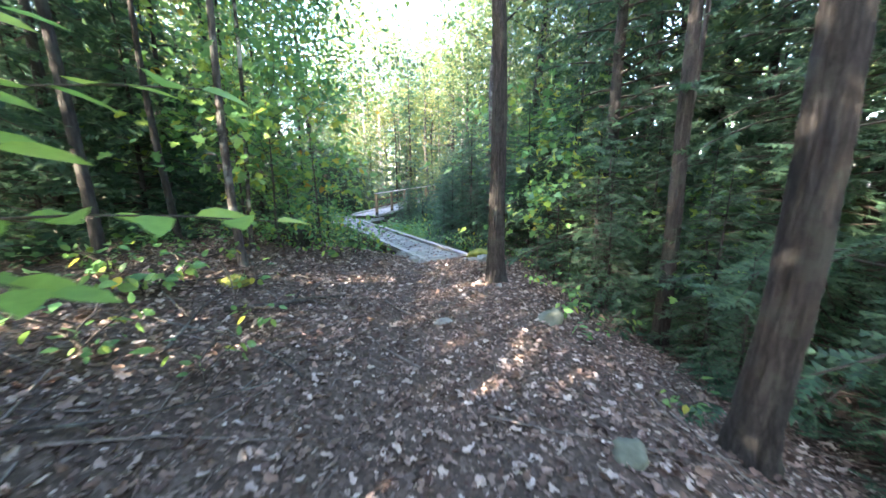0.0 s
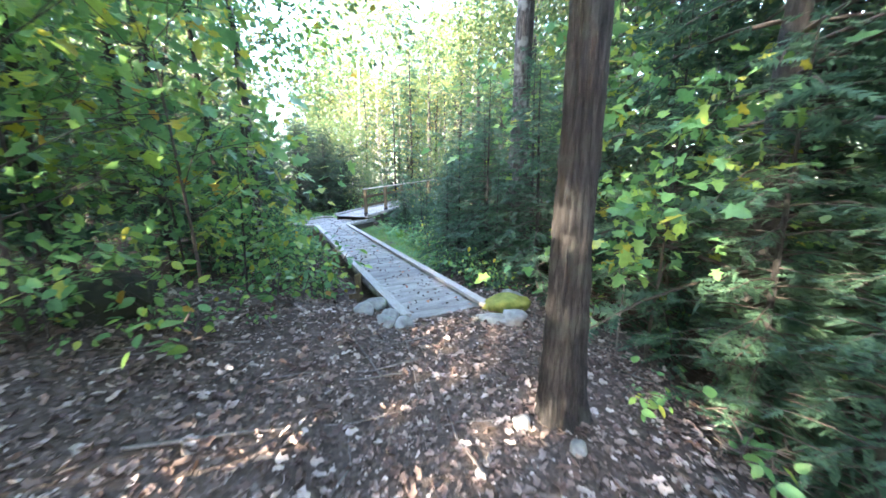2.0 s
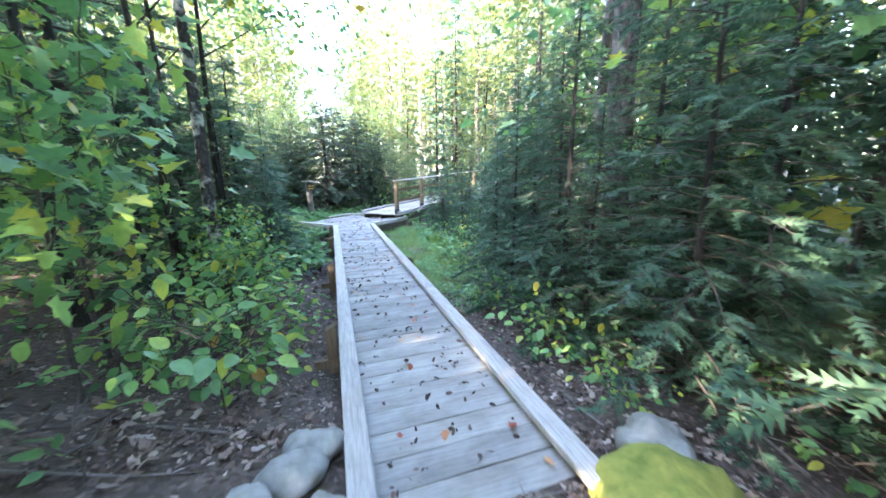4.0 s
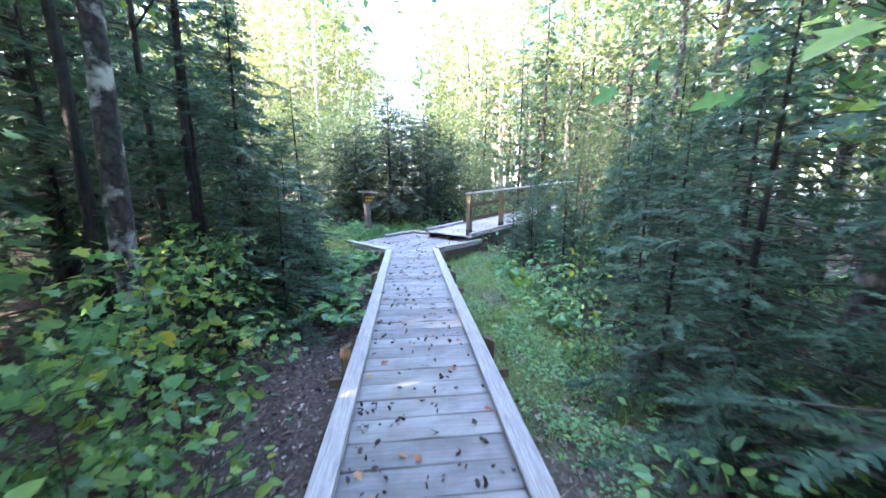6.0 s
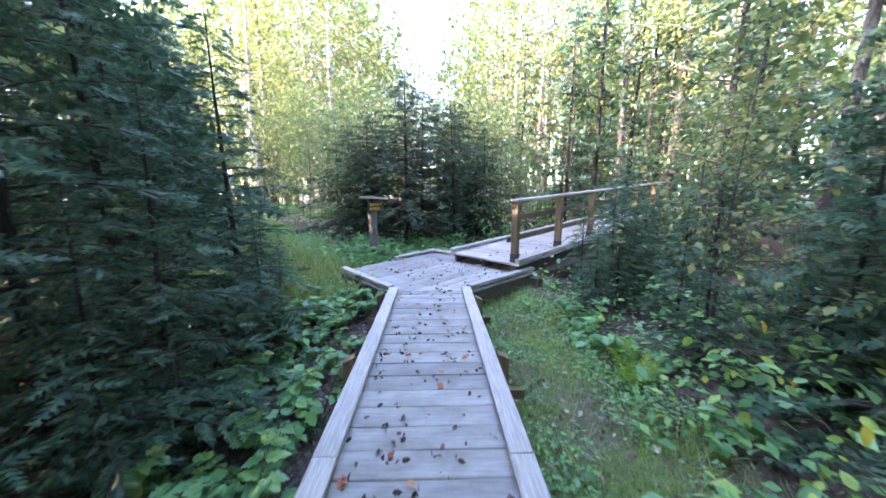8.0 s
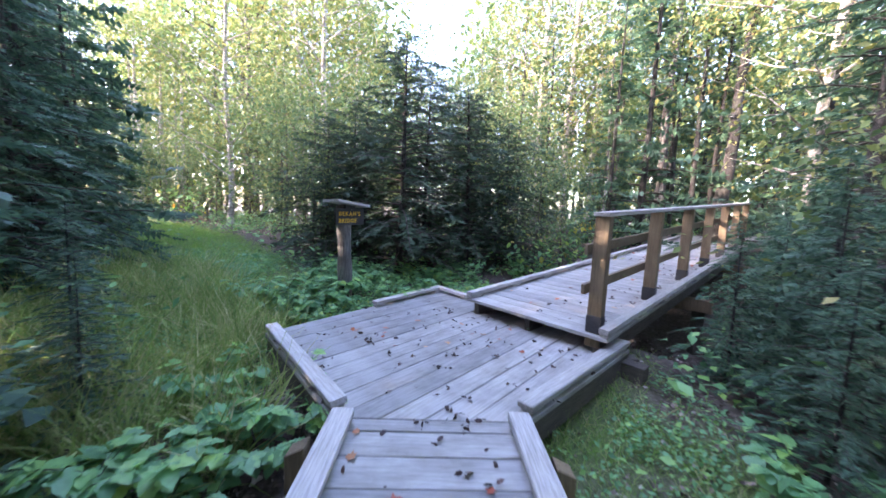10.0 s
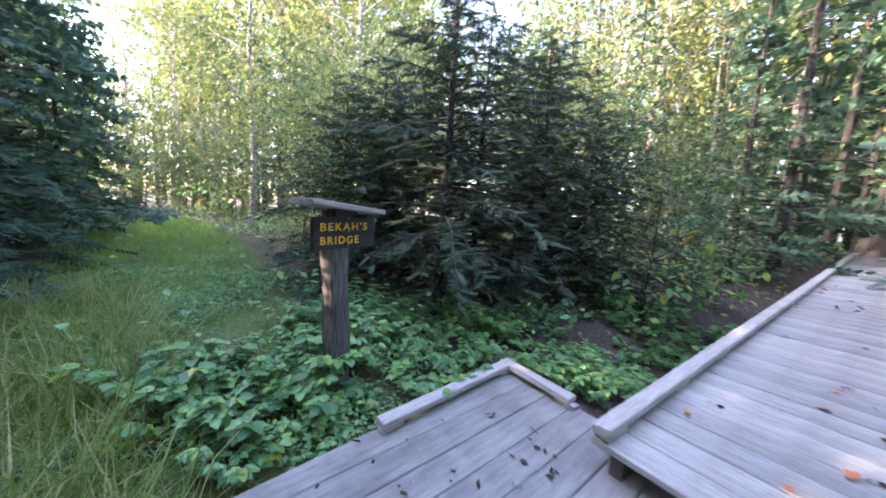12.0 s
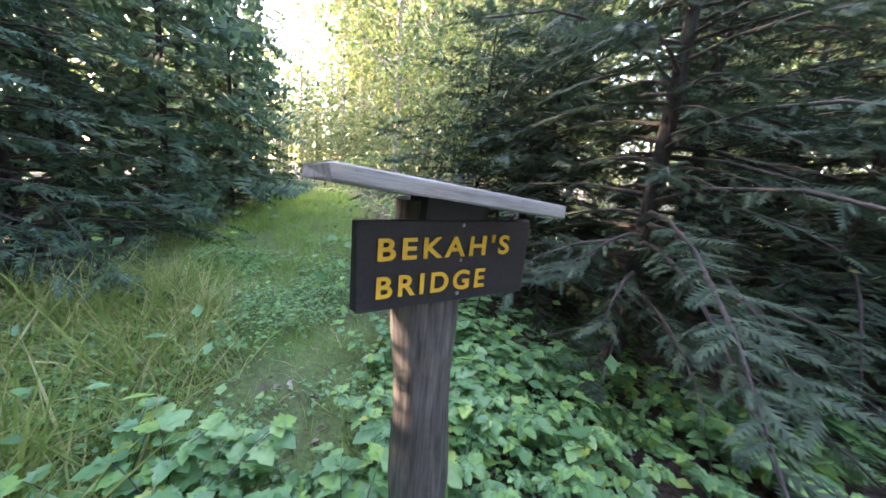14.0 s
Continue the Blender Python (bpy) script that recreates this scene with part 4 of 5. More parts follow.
plant_all(shrub, [(-1.4, -7.6, 0, 1.0), (-2.75, -9.95, 40, 0.75), (-3.25, -10.1, 160, 0.8), (-3.7, -9.9, 280, 0.85), (-1.55, -6.9, 60, 1.0), (-1.35, -8.3, 130, 0.9), (-2.0, -7.3, 210, 1.1), (-1.2, -6.2, 20, 0.7), (-1.75, -5.8, 270, 1.0), (-2.0, -5.0, 70, 1.05), (-2.4, -6.2, 120, 1.1), (1.3, -8.1, 30, 0.7), (1.4, -6.6, 130, 0.65), (1.8, -4.6, 190, 0.6), (2.3, -3.6, 60, 0.7), (2.9, -2.4, 100, 0.8), (2.0, -2.6, 220, 0.5), (-2.2, -4.2, 10, 0.8), (3.7, -1.4, 10, 0.9), (1.15, -9.0, 10, 0.5), (2.2, 5.5, 150, 1.05), (3.2, 6.3, 250, 1.1), (4.3, 7.2, 60, 1.1)] + [(-12.4 + 0.68 * o + 0.3 * (k % 2), 12.1 + 0.73 * o, 70 * k, 1.5 + 0.2 * (k % 3)) for k, o in enumerate((-2.0, -1.4, -0.8, -0.2, 0.4, 1.0, 1.6, 2.2))])
herb = broadleaf("woodland_herb", "small plant with a few broad leaves among the litter", 75, 0.2, 0.18, 0.05, 0.003, 5, 5, 3, 0.085, MAPLE, TWIG, OVAL, (0, 0), 0.08, 0.5, "plant", "small plants in the leaf litter")
spots = []
while len(spots) < 50:
    x, y = rngt.uniform(-5.5, 2.2), rngt.uniform(-15.8, -9.0)
    d = (x - TR0[0]) * TRD[1] - (y - TR0[1]) * TRD[0]
    if (d < -1.5 or 1.5 < d < 2.6) and not (-3.4 < x < -1.7 and -12.7 < y < -10.6):
        spots.append((x, y, rngt.uniform(0, 360), rngt.uniform(0.7, 1.6)))
plant_all(herb, spots)
ymap = broadleaf("yellowing_sapling", "slender sapling turning yellow beside the footbridge", 73, 3.6, 1.1, 0.6, 0.022, 18, 70, 12, 0.1, AUTUMN, TWIG, RHOMB, (0.03, 0), 0.3, 0.5, "sapling", "saplings beside the walk")
plant_all(ymap, [(3.3, -1.3, 0, 1.0), (4.6, 0.8, 90, 1.1), (4.1, -2.8, 30, 0.9), (6.4, -1.4, 50, 1.2), (5.8, 2.0, 10, 1.1), (6.2, -4.4, 210, 1.3)])
tall_sh = broadleaf("leafy_sapling", "dense small-leaved sapling at the edge of the grassy path", 74, 4.2, 1.5, 0.3, 0.028, 26, 210, 18, 0.09, BROAD, TWIG, RHOMB, (0, 0), 0.38, 0.6, "sapling", "saplings beside the path")
plant_all(tall_sh, [(-3.4, 7.3, 0, 1.0), (-5.2, 9.6, 80, 1.25), (-2.9, 5.9, 30, 0.55), (-13.4, 16.4, 20, 1.1), (-15.6, 14.6, 120, 1.2), (-14.9, 16.0, 70, 0.8), (-11.2, 14.7, 10, 0.9), (-9.9, 13.3, 90, 0.9), (-14.5, 14.3, 30, 0.65), (-13.8, 15.3, 200, 0.8), (-16.2, 13.6, 140, 0.9), (-16.8, 16.4, 0, 0.9), (2.3, 5.8, 20, 0.7), (3.4, 7.0, 150, 0.6), (-6.4, 12.0, 120, 1.3), (1.5, 9.8, 60, 1.3), (-2.4, 10.2, 200, 1.4), (3.0, 11.5, 10, 1.3), (-8.5, 14.0, 60, 1.3), (0.2, 12.5, 90, 1.4), (-0.8, 11.0, 20, 1.3)])


def reaching_sapling():
    """A maple sapling whose leafy branches reach out over the edge of the trail."""
    rng = np.random.default_rng(76)
    root = thing("maple_sapling", "maple sapling with large leaves in a sunlit green reaching over the trail", "sapling", "saplings beside the walk")
    bx, by = -4.6, -14.5
    z0 = height(bx, by)
    root.matrix_basis = Matrix.Translation((bx, by, z0))
    stem = [(0, 0, -0.1), (0.02, -0.01, 0.8), (0.0, 0.02, 1.6), (0.03, 0.0, 2.3)]
    part("trunk", tubes("trunk", [(stem, (0.016, 0.013, 0.009, 0.004))], 8), TWIG, root)
    lines, P, D, N, S = [], [], [], [], []
    for z, end in ((1.8, (-3.6, -14.97, 1.87)), (1.5, (-3.46, -15.04, 1.53)), (1.35, (-4.0, -14.85, 1.36)), (1.75, (-4.02, -14.9, 1.72)), (1.95, (-4.0, -14.8, 2.05))):
        a = np.array((0.01, 0.0, z - z0))
        b = np.array(end) - np.array((bx, by, z0))
        q = np.linspace(0, 1, 6)[:, None]
        pts = a + (b - a) * q + np.array((0, 0, 0.16)) * (q * (1 - q))
        lines.append((pts, np.linspace(0.006, 0.002, 6)))
        d = unit(b - a)
        side = unit(np.cross(d, (0, 0, 1.0)))
        for k, t in enumerate(np.linspace(0.3, 1.0, 9)):
            p = a + (b - a) * t + np.array((0, 0, 0.16 * t * (1 - t)))
            sg = 1 if k % 2 else -1
            P.append(p)
            D.append(d * 0.6 + side * sg * rng.uniform(0.4, 0.9) + np.array((0, 0, rng.uniform(-0.3, 0.05))))
            N.append(np.array((0.1, -0.4, 1.0)) + rng.normal(0, 0.2, 3))
            S.append(rng.uniform(0.11, 0.17))
    tagged(part("branchwork", tubes("branchwork", lines, 5), TWIG, root), kind="stuff")
    part("crown", leaves("crown", P, D, N, S, OVAL), LIT_MAPLE, root)


reaching_sapling()

# ---- the wood behind ----
br_tall = broadleaf("maple_tree", "tall leafy maple in light green leaf", 81, 15, 3.4, 2.0, 0.14, 40, 350, 18, 0.165, BROAD, BARK_GREY, RHOMB, (0, 0), 0.8, 0.55)
# copies from (6.4, -10.6) on are added, mostly unseen, as overhead shade
plant_all(br_tall, [(-9.4, 15.4, 0, 1.15), (7.8, 18.5, 70, 1.0), (4.2, 16.0, 200, 0.8), (-5.6, 21.5, 120, 1.05), (11.5, 22.5, 10, 1.1), (-12.5, 14.0, 40, 1.0), (-14.0, 4.0, 90, 1.1), (-12.5, -3.0, 10, 1.1), (-10.5, -8.0, 10, 1.1), (10.8, -1.0, 44, 1.0), (11.0, -7.0, 180, 1.0), (10.0, -12.5, 20, 1.1), (15.5, 3.0, 20, 1.1), (-11.8, -18.5, 60, 1.1), (0.5, -23, 80, 1.0), (16, 17, 20, 1.0), (-9.0, 21, 70, 0.9), (6.8, -3.0, 10, 0.7), (6.4, -10.6, 200, 0.95), (6.2, -16.6, 300, 1.0), (2.4, -20.4, 250, 0.95), (8.6, -19.6, 30, 1.1), (-3.4, -21.5, 120, 1.0), (8.2, -7.4, 150, 0.9)])
# maples added west and east so their high crowns block sun and sky
br_high = broadleaf("maple_tree", "tall maple added to shade the walk with its high leafy crown", 83, 14, 3.2, 5.6, 0.15, 34, 300, 18, 0.2, BROAD, BARK_GREY, RHOMB, (0, 0), 0.8, 0.55)
plant_all(br_high, [(-11.4, -15.6, 0, 1.0), (-12.6, -12.8, 80, 1.0), (-11.6, -10.6, 200, 0.95), (-13.2, -14.4, 30, 1.1), (-12.2, -8.2, 130, 1.0), (-14.2, -11.0, 260, 1.1), (-12.4, -1.2, 10, 1.0), (-13.4, 0.9, 140, 1.0), (-11.8, -4.8, 60, 1.0), (-12.9, -6.4, 310, 1.0), (7.0, -6.6, 20, 0.9), (7.6, -1.6, 110, 0.9), (5.4, -10.4, 230, 0.85), (6.6, -13.6, 330, 0.9), (4.6, -16.8, 60, 0.85), (9.6, -4.0, 150, 1.0), (9.4, -10.2, 270, 1.0), (8.8, 1.6, 200, 0.95)])
br_gold = broadleaf("aspen_tree", "tall aspen in yellow-green autumn leaf", 82, 13, 2.6, 1.5, 0.12, 36, 330, 20, 0.14, AUTUMN, BARK_BIRCH, RHOMB, (0, 0), 0.7, 0.6)
plant_all(br_gold, [(-4.7, 17.6, 0, 1.15), (1.2, 19.5, 90, 0.7), (6.0, 14.0, 60, 1.3), (-5.2, 13.8, 33, 1.3), (4.4, 13.2, 10, 1.15), (6.4, 19.5, 140, 1.55), (12.2, 4.2, 70, 1.3), (-7.6, 19.0, 140, 1.5), (5.4, 26, 60, 1.7), (10.0, 20, 60, 1.5), (-10.8, 18.0, 20, 1.0), (13.5, 18.5, 100, 1.1), (8.8, -4.8, 40, 0.9), (-7.2, 15.8, 200, 1.25), (-8.4, 11.9, 30, 1.0), (-20, 22, 10, 1.0), (-15.8, 19.0, 10, 0.8), (-18.6, 16.6, 60, 0.85), (-17.2, 21.0, 60, 1.0), (-21.5, 18.5, 60, 1.0), (10.6, 7.4, 110, 1.2), (-14, 23, 10, 1.0), (0.4, 24.0, 10, 0.85), (3.4, 22, 0, 0.8), (-2.0, 21, 40, 0.8)])


def far_woods():
    """The distant wood all round: trunks and leafy crowns, too many to count; low towards the evening sun."""
    rng = np.random.default_rng(9)
    P, S, lines = ([], []), ([], []), []
    for k in range(330):
        az = rng.uniform(0, 2 * math.pi) if k < 220 else rng.uniform(0.1 * math.pi, 0.9 * math.pi)
        r = rng.uniform(24, 60)
        gap = abs(az - math.pi / 2 - 0.03)
        H = rng.uniform(13, 21) if 0.12 < gap < 1.2 else rng.uniform(11, 18) * (min(1.0, r / 44) if gap <= 0.12 else 1.0)
        if abs(az - 3.66) < 0.07 or 2.4 < az < 3.35:
            H *= 0.55
        x, y = r * math.cos(az), r * math.sin(az)
        lines.append(([(x, y, -0.5), (x, y, H * 0.5), (x, y, H * 0.9)], (0.2, 0.14, 0.03)))
        n = 380
        h = rng.beta(1.5, 1.25, n)
        w = 2.7 * np.sin(np.clip(h, 0.05, 1) * math.pi) ** 0.6 + 0.3
        th, q = rng.uniform(0, 6.28, n), rng.uniform(0.2, 1, n) ** 0.5
        P[k % 3 > 0].append(np.stack([x + w * q * np.cos(th), y + w * q * np.sin(th), 0.3 + h * H], 1))
        S[k % 3 > 0].append(rng.uniform(0.35, 0.8, n) * (H / 15) ** 0.5)
    w = thing("far_woods", "distant sunlit wood of yellow-green trees", "woods", "", "stuff")
    for p, z, mat in zip(P, S, (BROAD, AUTUMN)):
        p = np.concatenate(p)
        n = len(p)
        part("crowns", leaves("crowns", p, rng.normal(0, 1, (n, 3)), np.array((0, 0, 1.0)) + rng.normal(0, 0.6, (n, 3)), np.concatenate(z), RHOMB), mat, w)
    part("trunks", tubes("trunks", lines, 6), BARK_GREY, w)


far_woods()

# ---- litter, grass and low plants ----
def clear(x, y):
    """Whether no deck covers this spot."""
    if abs(x) < 0.66 and -9.5 < y < 0.1:
        return False
    p = Vector((x, y))
    c = [(b.x - a.x) * (p.y - a.y) - (b.y - a.y) * (p.x - a.x) for a, b in zip(CORNERS, CORNERS[1:] + CORNERS[:1])]
    return not all(v < 0 for v in c)


def scatter(rng, n, x0, x1, y0, y1, keep):
    out = []
    while len(out) < n:
        x, y = rng.uniform(x0, x1), rng.uniform(y0, y1)
        if clear(x, y) and rng.random() < keep(x, y):
            out.append((x, y, height(x, y)))
    return np.array(out)


def litter():
    rng = np.random.default_rng(21)
    near = lambda x, y: (1 - 0.75 * meadow(x, y)) * (1.0 if y < -8.5 else 0.45)
    P = np.concatenate([scatter(rng, 27000, -5.2, 1.6, -16.5, -9.2, near), scatter(rng, 7000, -7, 4, -17.5, -8.0, near), scatter(rng, 7000, -4, 4, -9, 4, near), scatter(rng, 5000, -2, 2, -9, 0, near)])
    n = len(P)
    P[:, 2] += rng.uniform(0.004, 0.03, n)
    D = rng.normal(0, 1, (n, 3)) * np.array((1, 1, 0.22))
    N = np.array((0, 0, 1.0)) + rng.normal(0, 0.55, (n, 3))
    S = 0.02 + 0.06 * rng.random(n) ** 2.0
    k = int(n * 0.9)
    w = thing("leaf_litter", "thick carpet of dry brown and grey fallen leaves", "leaf litter", "", "stuff")
    part("oval_leaves", leaves("oval_leaves", P[:k], D[:k], N[:k], S[:k] * 1.15, DEAD), LITTER, w)
    part("lobed_leaves", leaves("lobed_leaves", P[k:], D[k:], N[k:], S[k:], OAKISH), LITTER, w)
    lines = []
    for x, y, z in scatter(rng, 260, -6, 3.5, -17, -8.5, lambda x, y: 1.0):
        a, L = rng.uniform(0, 6.28), 0.15 + 1.5 * rng.random() ** 2.5
        d = np.array((math.cos(a), math.sin(a), 0))
        pts = [np.array((x, y, 0)) + d * L * t + rng.normal(0, 0.02, 3) for t in (0, 0.35, 0.7, 1)]
        for p in pts:
            p[2] = height(p[0], p[1]) + 0.02
        lines.append((pts, np.linspace(0.004 + 0.006 * L, 0.002, 4)))
    tagged(part("fallen_twigs", tubes("fallen_twigs", lines, 5), DRY_TWIG), "thin dry twigs lying on the leaf litter", "twigs", "", "stuff")


def deck_leaves():
    rng = np.random.default_rng(22)
    P = []
    while len(P) < 330:
        P.append((rng.uniform(-0.46, 0.46), rng.uniform(BW_END, 0), 0.012))
    while len(P) < 470:
        x, y = rng.uniform(-1.7, 1.9), rng.uniform(0, 3.4)
        if not clear(x, y) and (x - 0.45) * BRD[0] + (y - 2.33) * BRD[1] < 0.0:
            P.append((x, y, 0.012))
    for k in range(230):
        P.append(on_bridge(rng.uniform(0.1, BRL), rng.uniform(0.12, BRW - 0.2) if k % 2 else BRW - 0.14 - abs(rng.normal(0, 0.2)), 0.012))
    P = np.array(P)
    n = len(P)
    k = rng.integers(1, 4, n)
    P = np.repeat(P, k, 0) + np.c_[rng.normal(0, 0.012, (k.sum(), 2)), rng.uniform(0, 0.01, k.sum())]
    n = len(P)
    D = rng.normal(0, 1, (n, 3)) * np.array((1, 1, 0.35))
    N = np.array((0, 0, 1.0)) + rng.normal(0, 0.8, (n, 3))
    tagged(part("fallen_leaves", leaves("fallen_leaves", P, D, N, rng.uniform(0.018, 0.055, n), OAKISH), CURLED), "small curled dark dead leaves scattered on the decks", "fallen leaves", "", "stuff")


def red_leaves():
    """Larger red and tan maple leaves, lying singly on the decks and in the grass strip."""
    rng = np.random.default_rng(27)
    P = [(rng.uniform(-0.42, 0.42), rng.uniform(BW_END, -0.1), 0.016) for k in range(46)]
    P += [(rng.uniform(-0.9, 0.9), rng.uniform(0.8, 2.0), 0.016) for k in range(16)]
    P += [on_bridge(rng.uniform(0.2, 6), rng.uniform(0.2, 1.5), 0.016) for k in range(22)]
    n = len(P)
    D = rng.normal(0, 1, (n, 3)) * np.array((1, 1, 0.15))
    tagged(part("red_leaves", leaves("red_leaves", P, D, np.array((0, 0, 1.0)) + rng.normal(0, 0.25, (n, 3)), rng.uniform(0.04, 0.075, n), STAR), RED_LEAF), "single red and tan maple leaves fallen on the decks", "fallen leaves", "", "stuff")


def grasses():
    rng = np.random.default_rng(23)
    A = scatter(rng, 5200, 0.65, 2.4, -6.5, 1.6, lambda x, y: meadow(x, y))
    B = scatter(rng, 6500, -14, -1.2, -0.3, 13, lambda x, y: meadow(x, y))
    C = scatter(rng, 7200, -4.6, -1.2, -0.2, 3.6, lambda x, y: (0.2 + 0.8 * smooth(-0.25, 0.25, noise.noise(Vector((x * 2.2, y * 2.2, 5.0))))) * smooth(0.1, -0.7, (x + 1.6) * 0.68 + (y - 2.0) * 0.73))
    F = scatter(rng, 4200, -11, -3, 3.5, 12, lambda x, y: meadow(x, y) * (-(x + 1.6) * 0.73 + (y - 2.0) * 0.68 > 3.2))
    dry = np.concatenate([A[::2], C, B[::3]])
    dry_len = np.concatenate([rng.uniform(0.08, 0.24, len(A[::2])), 0.14 + 0.5 * rng.random(len(C)) ** 1.4, rng.uniform(0.08, 0.26, len(B[::3]))])
    green = np.concatenate([A[1::2], B, F])
    green_len = np.concatenate([rng.uniform(0.06, 0.2, len(A[1::2])), 0.05 + 0.17 * rng.random(len(B)) ** 1.5, rng.uniform(0.1, 0.24, len(F))])
    for name, P, L, mat, label in (("grass", dry, dry_len, GRASS, "long uneven grass with straw-coloured blades"), ("path_grass", green, green_len, GRASS_GREEN, "short bright green grass along the path")):
        P, L = np.repeat(P, 3, 0), np.repeat(L, 3)
        n = len(P)
        P[:, :2] += rng.normal(0, 0.02, (n, 2))
        D = np.c_[rng.normal(0, 0.6, (n, 2)), np.ones(n)]
        N = np.c_[rng.normal(0, 1, (n, 2)), np.full(n, -0.2)]
        tagged(part(name, leaves(name, P, D, N, L * rng.uniform(0.6, 1.2, n), BLADE), mat), label, "grass", "", "stuff")


def undergrowth():
    """Low leafy cover through the wood, in uneven patches."""
    rng = np.random.default_rng(24)

    def keep(x, y):
        if -17.5 < y < -8 and -4.6 < x < 2.2 or abs(x) < 1.2 and y < 1 or -2.6 < x < 1 and -1 < y < 4:
            return 0.0
        if 0.6 < x < 2.0 and -6 < y < 1.5 or meadow(x, y) > 0.25:
            return 0.12
        s, v = (x - BR0[0]) * BRD[0] + (y - BR0[1]) * BRD[1], (x - BR0[0]) * BRN[0] + (y - BR0[1]) * BRN[1]
        if -0.4 < s < 19 and -0.4 < v < 2.4:
            return 0.0
        if 1.9 < x < 7 and -7 < y < 2:
            return 1.0
        return 0.15 + 0.85 * smooth(-0.15, 0.3, noise.noise(Vector((x * 0.5, y * 0.5, 7.0))))

    C = scatter(rng, 6200, -16, 18, -20, 22, keep)
    k = 9
    P = np.repeat(C, k, 0)
    n = len(P)
    P += rng.normal(0, 1, (n, 3)) * np.array((0.2, 0.2, 0.0))
    P[:, 2] += np.repeat(rng.uniform(0.1, 0.75, len(C)), k) * rng.uniform(0.1, 1.0, n)
    D = rng.normal(0, 1, (n, 3)) * np.array((1, 1, 0.4))
    N = np.array((0, 0, 1.0)) + rng.normal(0, 0.4, (n, 3))
    tagged(part("undergrowth", leaves("undergrowth", P, D, N, rng.uniform(0.07, 0.15, n), RHOMB), BRAMBLE), "patchy green undergrowth covering the floor of the wood", "undergrowth", "", "stuff")


def ground_cover():
    """Small low leaves between the grass blades beside the platform, in loose patches."""
    rng = np.random.default_rng(28)
    C = scatter(rng, 2600, -5.0, -0.6, 0.4, 6.0, lambda x, y: smooth(-0.2, 0.25, noise.noise(Vector((x * 1.3, y * 1.3, 11.0)))) * (1.0 if y > 1.2 or x < -2 else 0.3))
    A = scatter(rng, 900, 0.7, 2.3, -6.5, 1.2, lambda x, y: smooth(-0.2, 0.25, noise.noise(Vector((x * 1.9, y * 1.9, 12.0)))))
    P = np.repeat(np.concatenate([C, A]), 7, 0)
    n = len(P)
    P += rng.normal(0, 1, (n, 3)) * np.array((0.07, 0.07, 0.0))
    P[:, 2] += rng.uniform(0.02, 0.16, n)
    tagged(part("ground_cover", leaves("ground_cover", P, rng.normal(0, 1, (n, 3)) * np.array((1, 1, 0.35)), np.array((0, 0, 1.0)) + rng.normal(0, 0.35, (n, 3)), rng.uniform(0.025, 0.06, n), RHOMB), BRAMBLE), "small green leaves growing among the grass", "undergrowth", "", "stuff")


def bramble(seed, h):
    """A low leafy plant: arching stems with three toothed leaves at each node."""
    rng = np.random.default_rng(seed)
    root = thing("bramble_plant", "low leafy bramble with fresh green toothed leaves", "plant", "brambles round the platform")
    lines, P, D, N, S = [], [], [], [], []
    for k in range(9):
        az, L = rng.uniform(0, 6.28), h * rng.uniform(0.6, 1.2)
        d = np.array((math.cos(az), math.sin(az), 0))
        q = np.linspace(0, 1, 5)
        pts = d * (L * 0.6 * q)[:, None] + np.array((0, 0, 1.0)) * (L * (1.15 * q - 0.45 * q ** 2))[:, None]
        lines.append((pts, np.linspace(0.004, 0.0015, 5)))
        for t in (0.45, 0.62, 0.8, 1.0):
            b = np.array([np.interp(t, q, pts[:, i]) for i in range(3)])
            a2 = az + rng.uniform(-1.2, 1.2)
            for da in (-0.95, 0, 0.95):
                P.append(b)
                D.append((math.cos(a2 + da), math.sin(a2 + da), rng.uniform(-0.35, 0.15)))
                N.append(np.array((0, 0, 1.0)) + rng.normal(0, 0.25, 3))
                S.append(rng.uniform(0.075, 0.135))
    tagged(part("stem", tubes("stem", lines, 4), TWIG, root), kind="stuff")
    tagged(part("foliage", leaves("foliage", P, D, N, S, TOOTHED), BRAMBLE, root), kind="stuff")
    return root


def fern(name, label, seed, n, L, mat):
    rng = np.random.default_rng(seed)
    root = thing(name, label, "fern")
    az = np.arange(n) * 6.28 / n + rng.uniform(-0.3, 0.3, n)
    D = np.c_[np.cos(az), np.sin(az), rng.uniform(0.5, 1.3, n)]
    part("fronds", leaves("fronds", np.zeros((n, 3)), D, np.c_[-np.cos(az), -np.sin(az), np.ones(n)], L * rng.uniform(0.7, 1.1, n), FROND), mat, root)
    return root


